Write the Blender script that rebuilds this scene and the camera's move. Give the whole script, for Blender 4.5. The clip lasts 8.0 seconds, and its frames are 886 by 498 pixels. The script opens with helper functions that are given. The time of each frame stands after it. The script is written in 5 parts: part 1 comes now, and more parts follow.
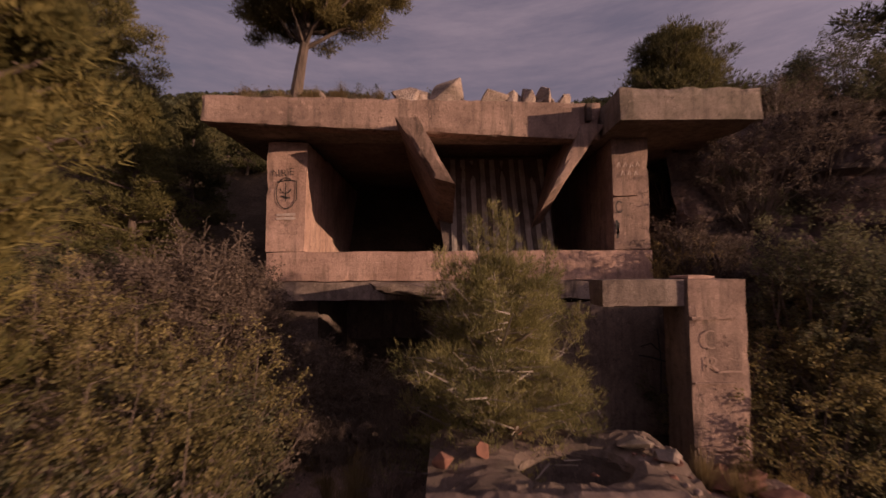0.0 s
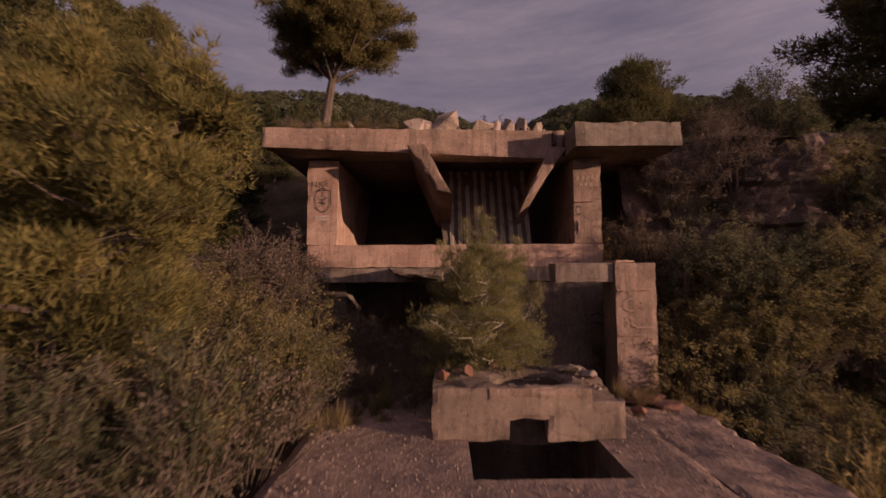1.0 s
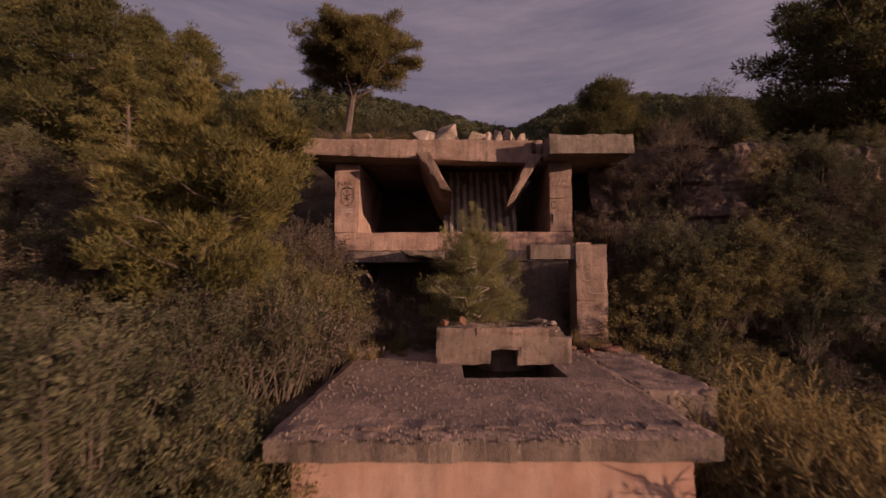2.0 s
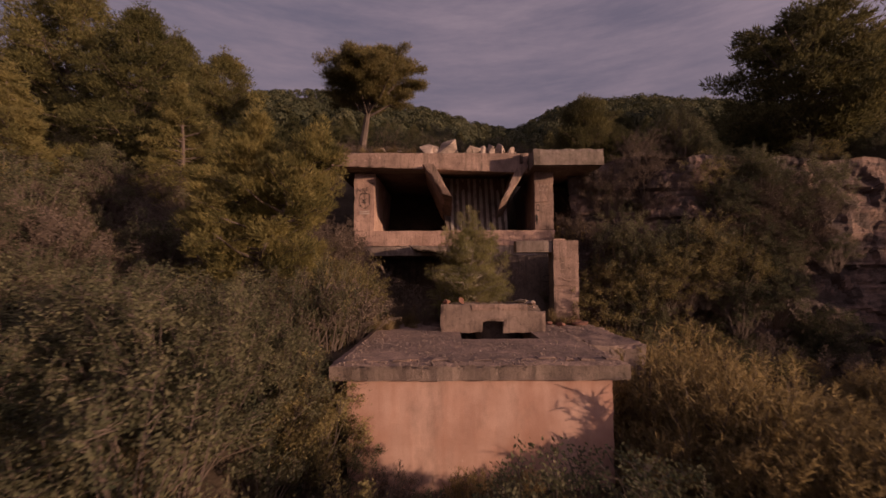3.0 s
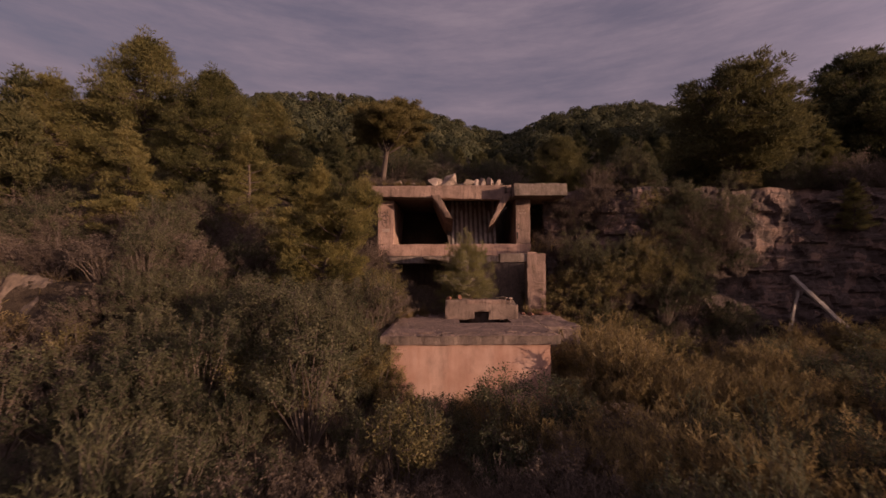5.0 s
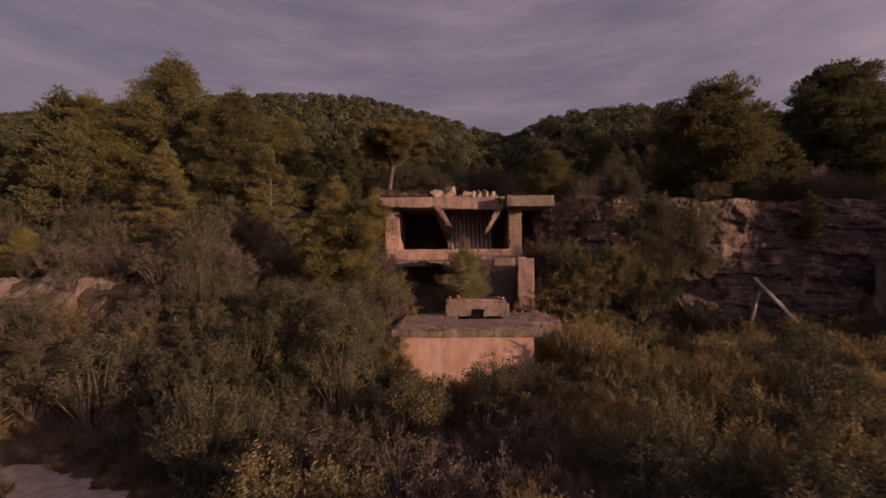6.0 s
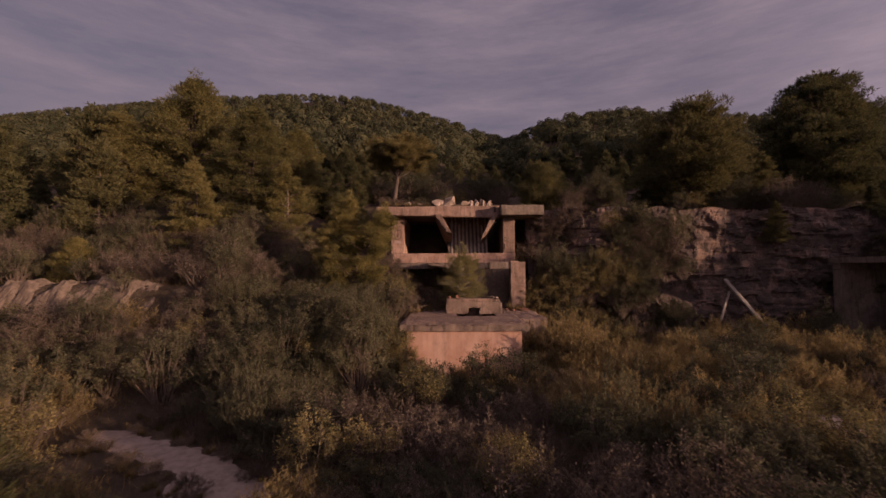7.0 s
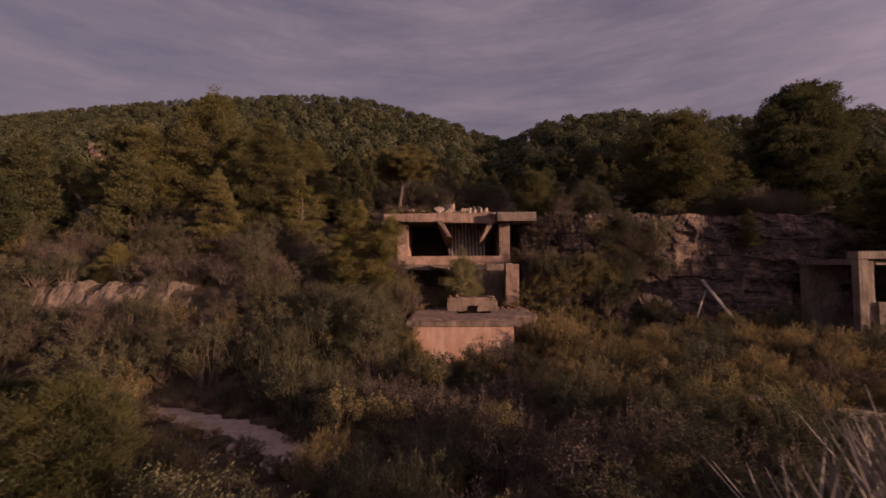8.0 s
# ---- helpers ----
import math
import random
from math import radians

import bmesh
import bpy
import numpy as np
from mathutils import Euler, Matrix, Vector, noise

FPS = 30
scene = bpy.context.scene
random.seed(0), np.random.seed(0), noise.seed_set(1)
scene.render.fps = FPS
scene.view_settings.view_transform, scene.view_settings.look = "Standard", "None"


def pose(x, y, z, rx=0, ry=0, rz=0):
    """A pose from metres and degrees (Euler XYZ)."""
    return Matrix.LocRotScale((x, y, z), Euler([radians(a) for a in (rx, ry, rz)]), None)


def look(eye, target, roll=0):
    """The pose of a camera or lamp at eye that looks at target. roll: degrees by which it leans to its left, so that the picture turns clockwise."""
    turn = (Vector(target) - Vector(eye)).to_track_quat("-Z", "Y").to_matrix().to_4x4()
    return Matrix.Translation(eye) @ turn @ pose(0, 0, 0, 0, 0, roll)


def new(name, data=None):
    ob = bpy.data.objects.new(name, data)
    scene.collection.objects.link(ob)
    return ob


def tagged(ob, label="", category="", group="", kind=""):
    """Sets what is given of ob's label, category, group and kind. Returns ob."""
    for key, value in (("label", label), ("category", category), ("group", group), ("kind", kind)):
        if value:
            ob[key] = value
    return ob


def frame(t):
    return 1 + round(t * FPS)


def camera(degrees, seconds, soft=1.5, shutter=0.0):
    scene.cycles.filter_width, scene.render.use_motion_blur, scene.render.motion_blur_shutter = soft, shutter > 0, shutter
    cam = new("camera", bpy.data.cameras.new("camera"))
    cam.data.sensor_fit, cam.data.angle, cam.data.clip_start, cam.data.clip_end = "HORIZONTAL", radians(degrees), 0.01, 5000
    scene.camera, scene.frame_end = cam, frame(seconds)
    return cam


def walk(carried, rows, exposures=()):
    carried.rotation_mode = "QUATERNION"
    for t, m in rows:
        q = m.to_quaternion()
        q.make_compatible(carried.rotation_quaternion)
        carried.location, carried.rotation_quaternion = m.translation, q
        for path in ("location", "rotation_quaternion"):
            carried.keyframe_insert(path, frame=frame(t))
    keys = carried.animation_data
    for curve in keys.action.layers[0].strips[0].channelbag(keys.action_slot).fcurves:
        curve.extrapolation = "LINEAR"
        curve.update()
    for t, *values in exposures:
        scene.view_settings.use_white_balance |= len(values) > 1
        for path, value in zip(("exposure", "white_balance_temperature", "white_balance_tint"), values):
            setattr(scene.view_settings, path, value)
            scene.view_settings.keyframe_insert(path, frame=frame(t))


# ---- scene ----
cam = camera(91.3, 8.0, soft=1.5, shutter=0.5)
METRES, EYE, TILT, LEAN, TURN = 22.0, 2.85, 0.0, 0.0, 0.0
ROWS = [
    (0.0, 0.0, 0.0, 0.0, 0.03, 3.58, 0.4),
    (0.5, 0.0002, -0.061, -0.0035, 0.03, 3.54, 0.41),
    (1.0, -0.0, -0.1249, -0.0139, 0.04, 3.42, 0.41),
    (1.5, -0.0001, -0.1896, -0.0261, 0.1, 3.2, 0.32),
    (3.0, -0.0027, -0.3814, -0.0502, 0.25, 2.89, 0.36),
    (3.5, -0.005, -0.4444, -0.0483, 0.22, 2.76, 0.36),
    (4.0, -0.0072, -0.507, -0.0449, 0.2, 2.68, 0.36),
    (4.5, -0.0089, -0.5685, -0.0405, 0.18, 2.66, 0.35),
    (6.0, -0.0129, -0.7534, -0.0251, 0.09, 2.43, 0.32),
    (6.5, -0.0135, -0.8148, -0.0201, 0.09, 2.35, 0.3),
    (7.0, -0.0143, -0.8751, -0.0145, 0.08, 2.28, 0.31),
    (7.5, -0.016, -0.9344, -0.0096, 0.07, 2.17, 0.32),
    (8.0, -0.0181, -0.9941, -0.0042, 0.06, 2.08, 0.33),
]
walk(cam, [(t, pose(0, 0, EYE, TILT, LEAN, TURN) @ pose(METRES * x, METRES * y, METRES * z, 90 + pitch, roll, yaw)) for t, x, y, z, yaw, pitch, roll in ROWS],
     exposures=[(0.0, 0.0, 6650, 22), (8.0, 0.0, 6650, 22)])

# ---------------------------------------------------------------- light
SUN_AZ, SUN_EL = radians(116), radians(8)
TO_SUN = Vector((math.sin(SUN_AZ) * math.cos(SUN_EL), math.cos(SUN_AZ) * math.cos(SUN_EL), math.sin(SUN_EL)))

world = bpy.data.worlds.new("evening_sky")
scene.world = world
world.use_nodes = True
wn, wl = world.node_tree.nodes, world.node_tree.links
wn.clear()
sky = wn.new("ShaderNodeTexSky")
sky.sky_type, sky.sun_disc = "NISHITA", False
sky.sun_elevation, sky.sun_rotation = SUN_EL, SUN_AZ
sky.air_density, sky.dust_density = 1.2, 2.0
coords = wn.new("ShaderNodeTexCoord")
flat = wn.new("ShaderNodeMapping")
flat.inputs["Scale"].default_value = (1.2, 1.6, 7.0)
flat.inputs["Rotation"].default_value = (0.12, 0.25, 0.5)
wl.new(coords.outputs["Generated"], flat.inputs["Vector"])
clouds = wn.new("ShaderNodeTexNoise")
clouds.inputs["Scale"].default_value, clouds.inputs["Detail"].default_value, clouds.inputs["Roughness"].default_value = 2.1, 10.0, 0.66
wl.new(flat.outputs["Vector"], clouds.inputs["Vector"])
cover = wn.new("ShaderNodeValToRGB")
cover.color_ramp.elements[0].position, cover.color_ramp.elements[0].color = 0.36, (0.84, 0.84, 0.84, 1)
cover.color_ramp.elements[1].position, cover.color_ramp.elements[1].color = 0.60, (0.97, 0.97, 0.97, 1)
wl.new(clouds.outputs["Fac"], cover.inputs["Fac"])
mix = wn.new("ShaderNodeMixRGB")
tone = wn.new("ShaderNodeValToRGB")
tone.color_ramp.elements[0].position, tone.color_ramp.elements[0].color = 0.36, (1.38, 1.18, 1.60, 1)
tone.color_ramp.elements[1].position, tone.color_ramp.elements[1].color = 0.66, (2.26, 1.87, 2.20, 1)
wl.new(clouds.outputs["Fac"], tone.inputs["Fac"])
# the cloud deck brightens smoothly towards the low sun
toward = wn.new("ShaderNodeVectorMath")
toward.operation = "DOT_PRODUCT"
toward.inputs[1].default_value = TO_SUN
wl.new(coords.outputs["Generated"], toward.inputs[0])
glow = wn.new("ShaderNodeMapRange")
glow.interpolation_type = "SMOOTHSTEP"
glow.inputs["From Min"].default_value, glow.inputs["From Max"].default_value = 0.1, 1.0
glow.inputs["To Min"].default_value, glow.inputs["To Max"].default_value = 0.0, 1.0
wl.new(toward.outputs["Value"], glow.inputs["Value"])
lit = wn.new("ShaderNodeMixRGB")
lit.blend_type = "ADD"
lit.inputs["Color2"].default_value = (3.9, 3.0, 3.2, 1)
wl.new(glow.outputs["Result"], lit.inputs["Fac"])
wl.new(tone.outputs["Color"], lit.inputs["Color1"])
wl.new(lit.outputs["Color"], mix.inputs["Color2"])
wl.new(cover.outputs["Color"], mix.inputs["Fac"])
wl.new(sky.outputs["Color"], mix.inputs["Color1"])
back = wn.new("ShaderNodeBackground")
back.inputs["Strength"].default_value = 0.11
wl.new(mix.outputs["Color"], back.inputs["Color"])
wout = wn.new("ShaderNodeOutputWorld")
wl.new(back.outputs["Background"], wout.inputs["Surface"])

sun_data = bpy.data.lights.new("sun", "SUN")
sun_data.energy, sun_data.angle, sun_data.color = 5.0, radians(0.6), (1.0, 0.69, 0.46)
sun = new("sun", sun_data)
sun.matrix_world = look(TO_SUN * 60, (0, 0, 0))


# ---------------------------------------------------------------- materials
def material(name):
    m = bpy.data.materials.new(name)
    m.use_nodes = True
    n, l = m.node_tree.nodes, m.node_tree.links
    return m, n, l, n["Principled BSDF"]


def noise_node(n, l, vec, scale, detail=5.0, rough=0.55, stretch=None):
    if stretch:
        mp = n.new("ShaderNodeMapping")
        mp.inputs["Scale"].default_value = stretch
        l.new(vec, mp.inputs["Vector"])
        vec = mp.outputs["Vector"]
    t = n.new("ShaderNodeTexNoise")
    t.inputs["Scale"].default_value, t.inputs["Detail"].default_value, t.inputs["Roughness"].default_value = scale, detail, rough
    l.new(vec, t.inputs["Vector"])
    return t.outputs["Fac"]


def ramp(n, l, fac, stops):
    r = n.new("ShaderNodeValToRGB")
    while len(r.color_ramp.elements) < len(stops):
        r.color_ramp.elements.new(0.5)
    for e, (p, c) in zip(r.color_ramp.elements, stops):
        e.position, e.color = p, (*c, 1) if len(c) == 3 else c
    l.new(fac, r.inputs["Fac"])
    return r.outputs["Color"]


def blend(n, l, fac, a, b, mode="MIX"):
    x = n.new("ShaderNodeMixRGB")
    x.blend_type = mode
    for sock, v in (("Fac", fac), ("Color1", a), ("Color2", b)):
        if isinstance(v, (int, float)):
            x.inputs[sock].default_value = v
        elif isinstance(v, tuple):
            x.inputs[sock].default_value = (*v, 1)
        else:
            l.new(v, x.inputs[sock])
    return x.outputs["Color"]


def bump(n, l, bsdf, height, strength, distance):
    b = n.new("ShaderNodeBump")
    b.inputs["Strength"].default_value, b.inputs["Distance"].default_value = strength, distance
    l.new(height, b.inputs["Height"])
    l.new(b.outputs["Normal"], bsdf.inputs["Normal"])


def concrete(name, light, dark, stain=(0.10, 0.075, 0.06), boards=0.0, streak=0.5, moss=0.0, wear=1.0):
    """Weathered cast concrete: cloudy tone, rain streaks, blotches of lichen, fine pits."""
    m, n, l, b = material(name)
    pos = n.new("ShaderNodeNewGeometry").outputs["Position"]
    big = noise_node(n, l, pos, 0.9, 6, 0.6)
    col = ramp(n, l, big, [(0.34, dark), (0.64, light)])
    drip = noise_node(n, l, pos, 3.0, 5, 0.6, (2.2, 2.2, 0.22))
    col = blend(n, l, ramp(n, l, drip, [(0.50, (0, 0, 0)), (0.72, (streak, streak, streak))]), col, stain)
    spots = noise_node(n, l, pos, 7.0, 8, 0.72)
    col = blend(n, l, ramp(n, l, spots, [(0.55, (0, 0, 0)), (0.67, (0.6 * wear,) * 3)]), col, stain)
    pale = noise_node(n, l, pos, 2.3, 6, 0.65, (1.0, 1.0, 0.6))
    col = blend(n, l, ramp(n, l, pale, [(0.60, (0, 0, 0)), (0.74, (0.5, 0.5, 0.5))]), col, tuple(min(1, c * 1.35) for c in light))
    if moss:
        green = noise_node(n, l, pos, 1.7, 6, 0.7)
        col = blend(n, l, ramp(n, l, green, [(0.5, (0, 0, 0)), (0.66, (moss, moss, moss))]), col, (0.075, 0.07, 0.045))
    crack = n.new("ShaderNodeTexVoronoi")
    crack.feature = "DISTANCE_TO_EDGE"
    crack.inputs["Scale"].default_value = 0.75
    warp_ = n.new("ShaderNodeMixRGB")
    warp_.inputs["Fac"].default_value = 0.12
    l.new(pos, warp_.inputs["Color1"])
    wob = n.new("ShaderNodeTexNoise")
    wob.inputs["Scale"].default_value, wob.inputs["Detail"].default_value = 3.0, 6.0
    l.new(pos, wob.inputs["Vector"])
    l.new(wob.outputs["Color"], warp_.inputs["Color2"])
    l.new(warp_.outputs["Color"], crack.inputs["Vector"])
    line = ramp(n, l, crack.outputs["Distance"], [(0.002, (0.28, 0.28, 0.28)), (0.007, (0, 0, 0))])
    patch = ramp(n, l, noise_node(n, l, pos, 0.6, 3, 0.5), [(0.50, (0, 0, 0)), (0.58, (1, 1, 1))])
    col = blend(n, l, blend(n, l, 1.0, line, patch, "MULTIPLY"), col, tuple(v * 0.5 for v in stain))
    fine = noise_node(n, l, pos, 42.0, 6, 0.7)
    col = blend(n, l, 0.25 + 0.25 * wear, col, ramp(n, l, fine, [(0.3, (0.35, 0.35, 0.35)), (0.62, (1.12, 1.12, 1.12))]), "MULTIPLY")
    col = blend(n, l, 0.22 * wear, col, ramp(n, l, noise_node(n, l, pos, 16.0, 6, 0.7), [(0.36, (0.45, 0.43, 0.42)), (0.6, (1.1, 1.1, 1.1))]), "MULTIPLY")
    scar = noise_node(n, l, pos, 4.6, 10, 0.78, (1.0, 1.0, 1.5))
    col = blend(n, l, ramp(n, l, scar, [(0.60, (0, 0, 0)), (0.615, (0.8 * wear,) * 3), (0.68, (0.4 * wear,) * 3)]), col, tuple(v * 0.55 for v in dark))
    bare = noise_node(n, l, pos, 5.3, 9, 0.75, (1.3, 1.3, 0.9))
    col = blend(n, l, ramp(n, l, bare, [(0.60, (0, 0, 0)), (0.64, (0.4 * wear,) * 3)]), col, tuple(min(1, c * 1.35) for c in light))
    l.new(col, b.inputs["Base Color"])
    b.inputs["Roughness"].default_value = 0.93
    b.inputs["Specular IOR Level"].default_value = 0.2
    h = blend(n, l, 0.5, fine, spots, "ADD")
    h = blend(n, l, ramp(n, l, scar, [(0.60, (0, 0, 0)), (0.62, (0.7 * wear,) * 3)]), h, (0.0, 0.0, 0.0))
    if boards:
        w = n.new("ShaderNodeTexWave")
        w.bands_direction, w.wave_profile = "Z", "SAW"
        w.inputs["Scale"].default_value, w.inputs["Distortion"].default_value = boards, 0.25
        l.new(pos, w.inputs["Vector"])
        h = blend(n, l, 0.35, h, w.outputs["Color"], "ADD")
    bump(n, l, b, h, 0.25 + 0.3 * wear, 0.03)
    return m


def rock_mat(name, a, b_, c):
    m, n, l, b = material(name)
    pos = n.new("ShaderNodeNewGeometry").outputs["Position"]
    col = ramp(n, l, noise_node(n, l, pos, 0.55, 7, 0.62), [(0.33, a), (0.52, b_), (0.72, c)])
    strata = noise_node(n, l, pos, 1.6, 6, 0.65, (0.5, 0.5, 2.6))
    col = blend(n, l, ramp(n, l, strata, [(0.5, (0, 0, 0)), (0.66, (0.75, 0.75, 0.75))]), col, tuple(v * 0.35 for v in b_))
    fresh = noise_node(n, l, pos, 0.85, 5, 0.6)
    col = blend(n, l, ramp(n, l, fresh, [(0.57, (0, 0, 0)), (0.61, (0.6, 0.6, 0.6))]), col, c)
    fine = noise_node(n, l, pos, 14.0, 8, 0.72)
    col = blend(n, l, 0.55, col, ramp(n, l, fine, [(0.3, (0.3, 0.3, 0.3)), (0.66, (1, 1, 1))]), "MULTIPLY")
    l.new(col, b.inputs["Base Color"])
    b.inputs["Roughness"].default_value = 0.95
    b.inputs["Specular IOR Level"].default_value = 0.15
    bump(n, l, b, blend(n, l, 0.5, fine, strata, "ADD"), 0.8, 0.08)
    return m


def leaf_mat(name, a, b_, c, through_light=0.3, patch=1.3, island=0.30):
    """Foliage: tone varies from clump to clump and from plant to plant; some light comes through."""
    m, n, l, b = material(name)
    pos = n.new("ShaderNodeNewGeometry")
    info = n.new("ShaderNodeObjectInfo")
    tone = noise_node(n, l, pos.outputs["Position"], patch, 5, 0.6)
    add = n.new("ShaderNodeMath")
    add.operation = "ADD"
    isl = n.new("ShaderNodeMath")
    isl.operation = "MULTIPLY_ADD"
    l.new(pos.outputs["Random Per Island"], isl.inputs[0])
    isl.inputs[1].default_value, isl.inputs[2].default_value = island, -island / 2
    l.new(tone, add.inputs[0])
    l.new(isl.outputs[0], add.inputs[1])
    ob = n.new("ShaderNodeMath")
    ob.operation = "MULTIPLY_ADD"
    l.new(info.outputs["Random"], ob.inputs[0])
    ob.inputs[1].default_value = 0.24
    l.new(add.outputs[0], ob.inputs[2])
    sub = n.new("ShaderNodeMath")
    sub.operation = "SUBTRACT"
    l.new(ob.outputs[0], sub.inputs[0])
    sub.inputs[1].default_value = 0.12
    col = ramp(n, l, sub.outputs[0], [(0.28, a), (0.5, b_), (0.74, c)])
    l.new(col, b.inputs["Base Color"])
    b.inputs["Roughness"].default_value = 0.75
    b.inputs["Specular IOR Level"].default_value = 0.2
    tr = n.new("ShaderNodeBsdfTranslucent")
    l.new(col, tr.inputs["Color"])
    mx = n.new("ShaderNodeMixShader")
    mx.inputs["Fac"].default_value = through_light
    l.new(b.outputs[0], mx.inputs[1])
    l.new(tr.outputs[0], mx.inputs[2])
    l.new(mx.outputs[0], n["Material Output"].inputs["Surface"])
    return m


def plain(name, a, b_, scale=6.0, rough=0.9, bumpy=0.5, stretch=None, depth=0.02):
    m, n, l, b = material(name)
    pos = n.new("ShaderNodeNewGeometry").outputs["Position"]
    f = noise_node(n, l, pos, scale, 7, 0.65, stretch)
    l.new(ramp(n, l, f, [(0.3, a), (0.7, b_)]), b.inputs["Base Color"])
    b.inputs["Roughness"].default_value = rough
    bump(n, l, b, f, bumpy, depth)
    return m


CONCRETE = concrete("weathered_pink_concrete", (0.41, 0.276, 0.220), (0.20, 0.132, 0.106), boards=1.6, streak=0.85)
PINK_CONCRETE = concrete("reddish_concrete", (0.56, 0.365, 0.290), (0.32, 0.200, 0.157), boards=1.6, streak=0.7, wear=0.8)
PALE_BOARD = concrete("pale_cast_boards", (0.58, 0.47, 0.40), (0.32, 0.255, 0.215), streak=0.5)
BOARD = concrete("pale_hopper_boards", (0.52, 0.44, 0.38), (0.32, 0.265, 0.225), streak=0.5, wear=0.6)
CONCRETE_GREY = concrete("grey_concrete", (0.35, 0.268, 0.222), (0.17, 0.128, 0.106), streak=0.75, moss=0.45)
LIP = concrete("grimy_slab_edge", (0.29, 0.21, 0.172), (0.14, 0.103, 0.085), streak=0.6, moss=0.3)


def coat_mat():
    """Smooth salmon render: pale above, rust-red runs, peeled pale scars, a few dark pits."""
    m, n, l, b = material("salmon_render")
    pos = n.new("ShaderNodeNewGeometry").outputs["Position"]
    col = ramp(n, l, noise_node(n, l, pos, 0.8, 5, 0.55), [(0.36, (0.40, 0.225, 0.165)), (0.62, (0.54, 0.345, 0.270))])
    runs = noise_node(n, l, pos, 2.0, 5, 0.6, (1.8, 1.8, 0.30))
    col = blend(n, l, ramp(n, l, runs, [(0.48, (0, 0, 0)), (0.68, (0.4, 0.4, 0.4))]), col, (0.36, 0.175, 0.120))
    grime = noise_node(n, l, pos, 1.3, 6, 0.65, (1.0, 1.0, 0.6))
    col = blend(n, l, ramp(n, l, grime, [(0.54, (0, 0, 0)), (0.70, (0.5, 0.5, 0.5))]), col, (0.21, 0.135, 0.105))
    peel = noise_node(n, l, pos, 2.6, 7, 0.68)
    col = blend(n, l, ramp(n, l, peel, [(0.665, (0, 0, 0)), (0.68, (0.6, 0.6, 0.6))]), col, (0.60, 0.43, 0.34))
    pits = noise_node(n, l, pos, 5.5, 7, 0.75)
    col = blend(n, l, ramp(n, l, pits, [(0.70, (0, 0, 0)), (0.71, (0.8, 0.8, 0.8))]), col, (0.10, 0.062, 0.048))
    fine = noise_node(n, l, pos, 38.0, 5, 0.65)
    col = blend(n, l, 0.18, col, ramp(n, l, fine, [(0.3, (0.5, 0.5, 0.5)), (0.65, (1.1, 1.1, 1.1))]), "MULTIPLY")
    l.new(col, b.inputs["Base Color"])
    b.inputs["Roughness"].default_value = 0.92
    b.inputs["Specular IOR Level"].default_value = 0.2
    bump(n, l, b, blend(n, l, 0.5, fine, pits, "ADD"), 0.25, 0.02)
    return m


RENDER_COAT = coat_mat()


def deck_mat():
    """Old concrete under a skin of pressed-in grit, sand and dust."""
    m, n, l, b = material("gritty_deck")
    pos = n.new("ShaderNodeNewGeometry").outputs["Position"]
    col = ramp(n, l, noise_node(n, l, pos, 0.8, 7, 0.65), [(0.34, (0.15, 0.110, 0.096)), (0.5, (0.245, 0.172, 0.142)), (0.66, (0.38, 0.26, 0.208))])
    heights = []
    for scale, amount in ((22.0, 0.28), (60.0, 0.36)):
        v = n.new("ShaderNodeTexVoronoi")
        v.inputs["Scale"].default_value = scale
        l.new(pos, v.inputs["Vector"])
        grey = n.new("ShaderNodeRGBToBW")
        l.new(v.outputs["Color"], grey.inputs["Color"])
        col = blend(n, l, amount, col, ramp(n, l, grey.outputs["Val"], [(0.2, (0.35, 0.34, 0.33)), (0.6, (1, 1, 1)), (0.85, (1.9, 1.8, 1.7))]), "MULTIPLY")
        heights.append(ramp(n, l, v.outputs["Distance"], [(0.0, (1, 1, 1)), (0.6, (0, 0, 0))]))
    dust = noise_node(n, l, pos, 2.6, 8, 0.7)
    col = blend(n, l, ramp(n, l, dust, [(0.48, (0, 0, 0)), (0.66, (0.6, 0.6, 0.6))]), col, (0.26, 0.18, 0.14))
    l.new(col, b.inputs["Base Color"])
    b.inputs["Roughness"].default_value = 0.97
    b.inputs["Specular IOR Level"].default_value = 0.1
    bump(n, l, b, blend(n, l, 0.5, heights[0], heights[1], "ADD"), 0.5, 0.012)
    return m


DECK = deck_mat()
WELL = concrete("stained_well_concrete", (0.37, 0.262, 0.210), (0.155, 0.110, 0.090), stain=(0.065, 0.051, 0.044), streak=0.5, wear=0.7)
CRUST = concrete("crumbled_dark_concrete", (0.20, 0.142, 0.114), (0.085, 0.062, 0.051), streak=0.3, moss=0.3)
# darker tone for pits, rooms and the pier's west side: shade put into colour
SHADE_CONCRETE = concrete("shade_toned_concrete", (0.27, 0.20, 0.163), (0.13, 0.098, 0.082), stain=(0.06, 0.048, 0.04), streak=0.6)
# room tone with the dimness indoors mixed into the concrete's colour
ROOM_SHADE = concrete("shaded_room_concrete", (0.22, 0.165, 0.138), (0.12, 0.090, 0.075), stain=(0.06, 0.048, 0.04), streak=0.7)
ROCK = rock_mat("quarry_rock", (0.085, 0.065, 0.057), (0.130, 0.095, 0.082), (0.33, 0.215, 0.168))
OUTCROP = rock_mat("red_outcrop_rock", (0.16, 0.115, 0.096), (0.26, 0.175, 0.14), (0.42, 0.28, 0.215))
STONE = rock_mat("pale_stone", (0.30, 0.225, 0.185), (0.43, 0.325, 0.265), (0.55, 0.43, 0.355))
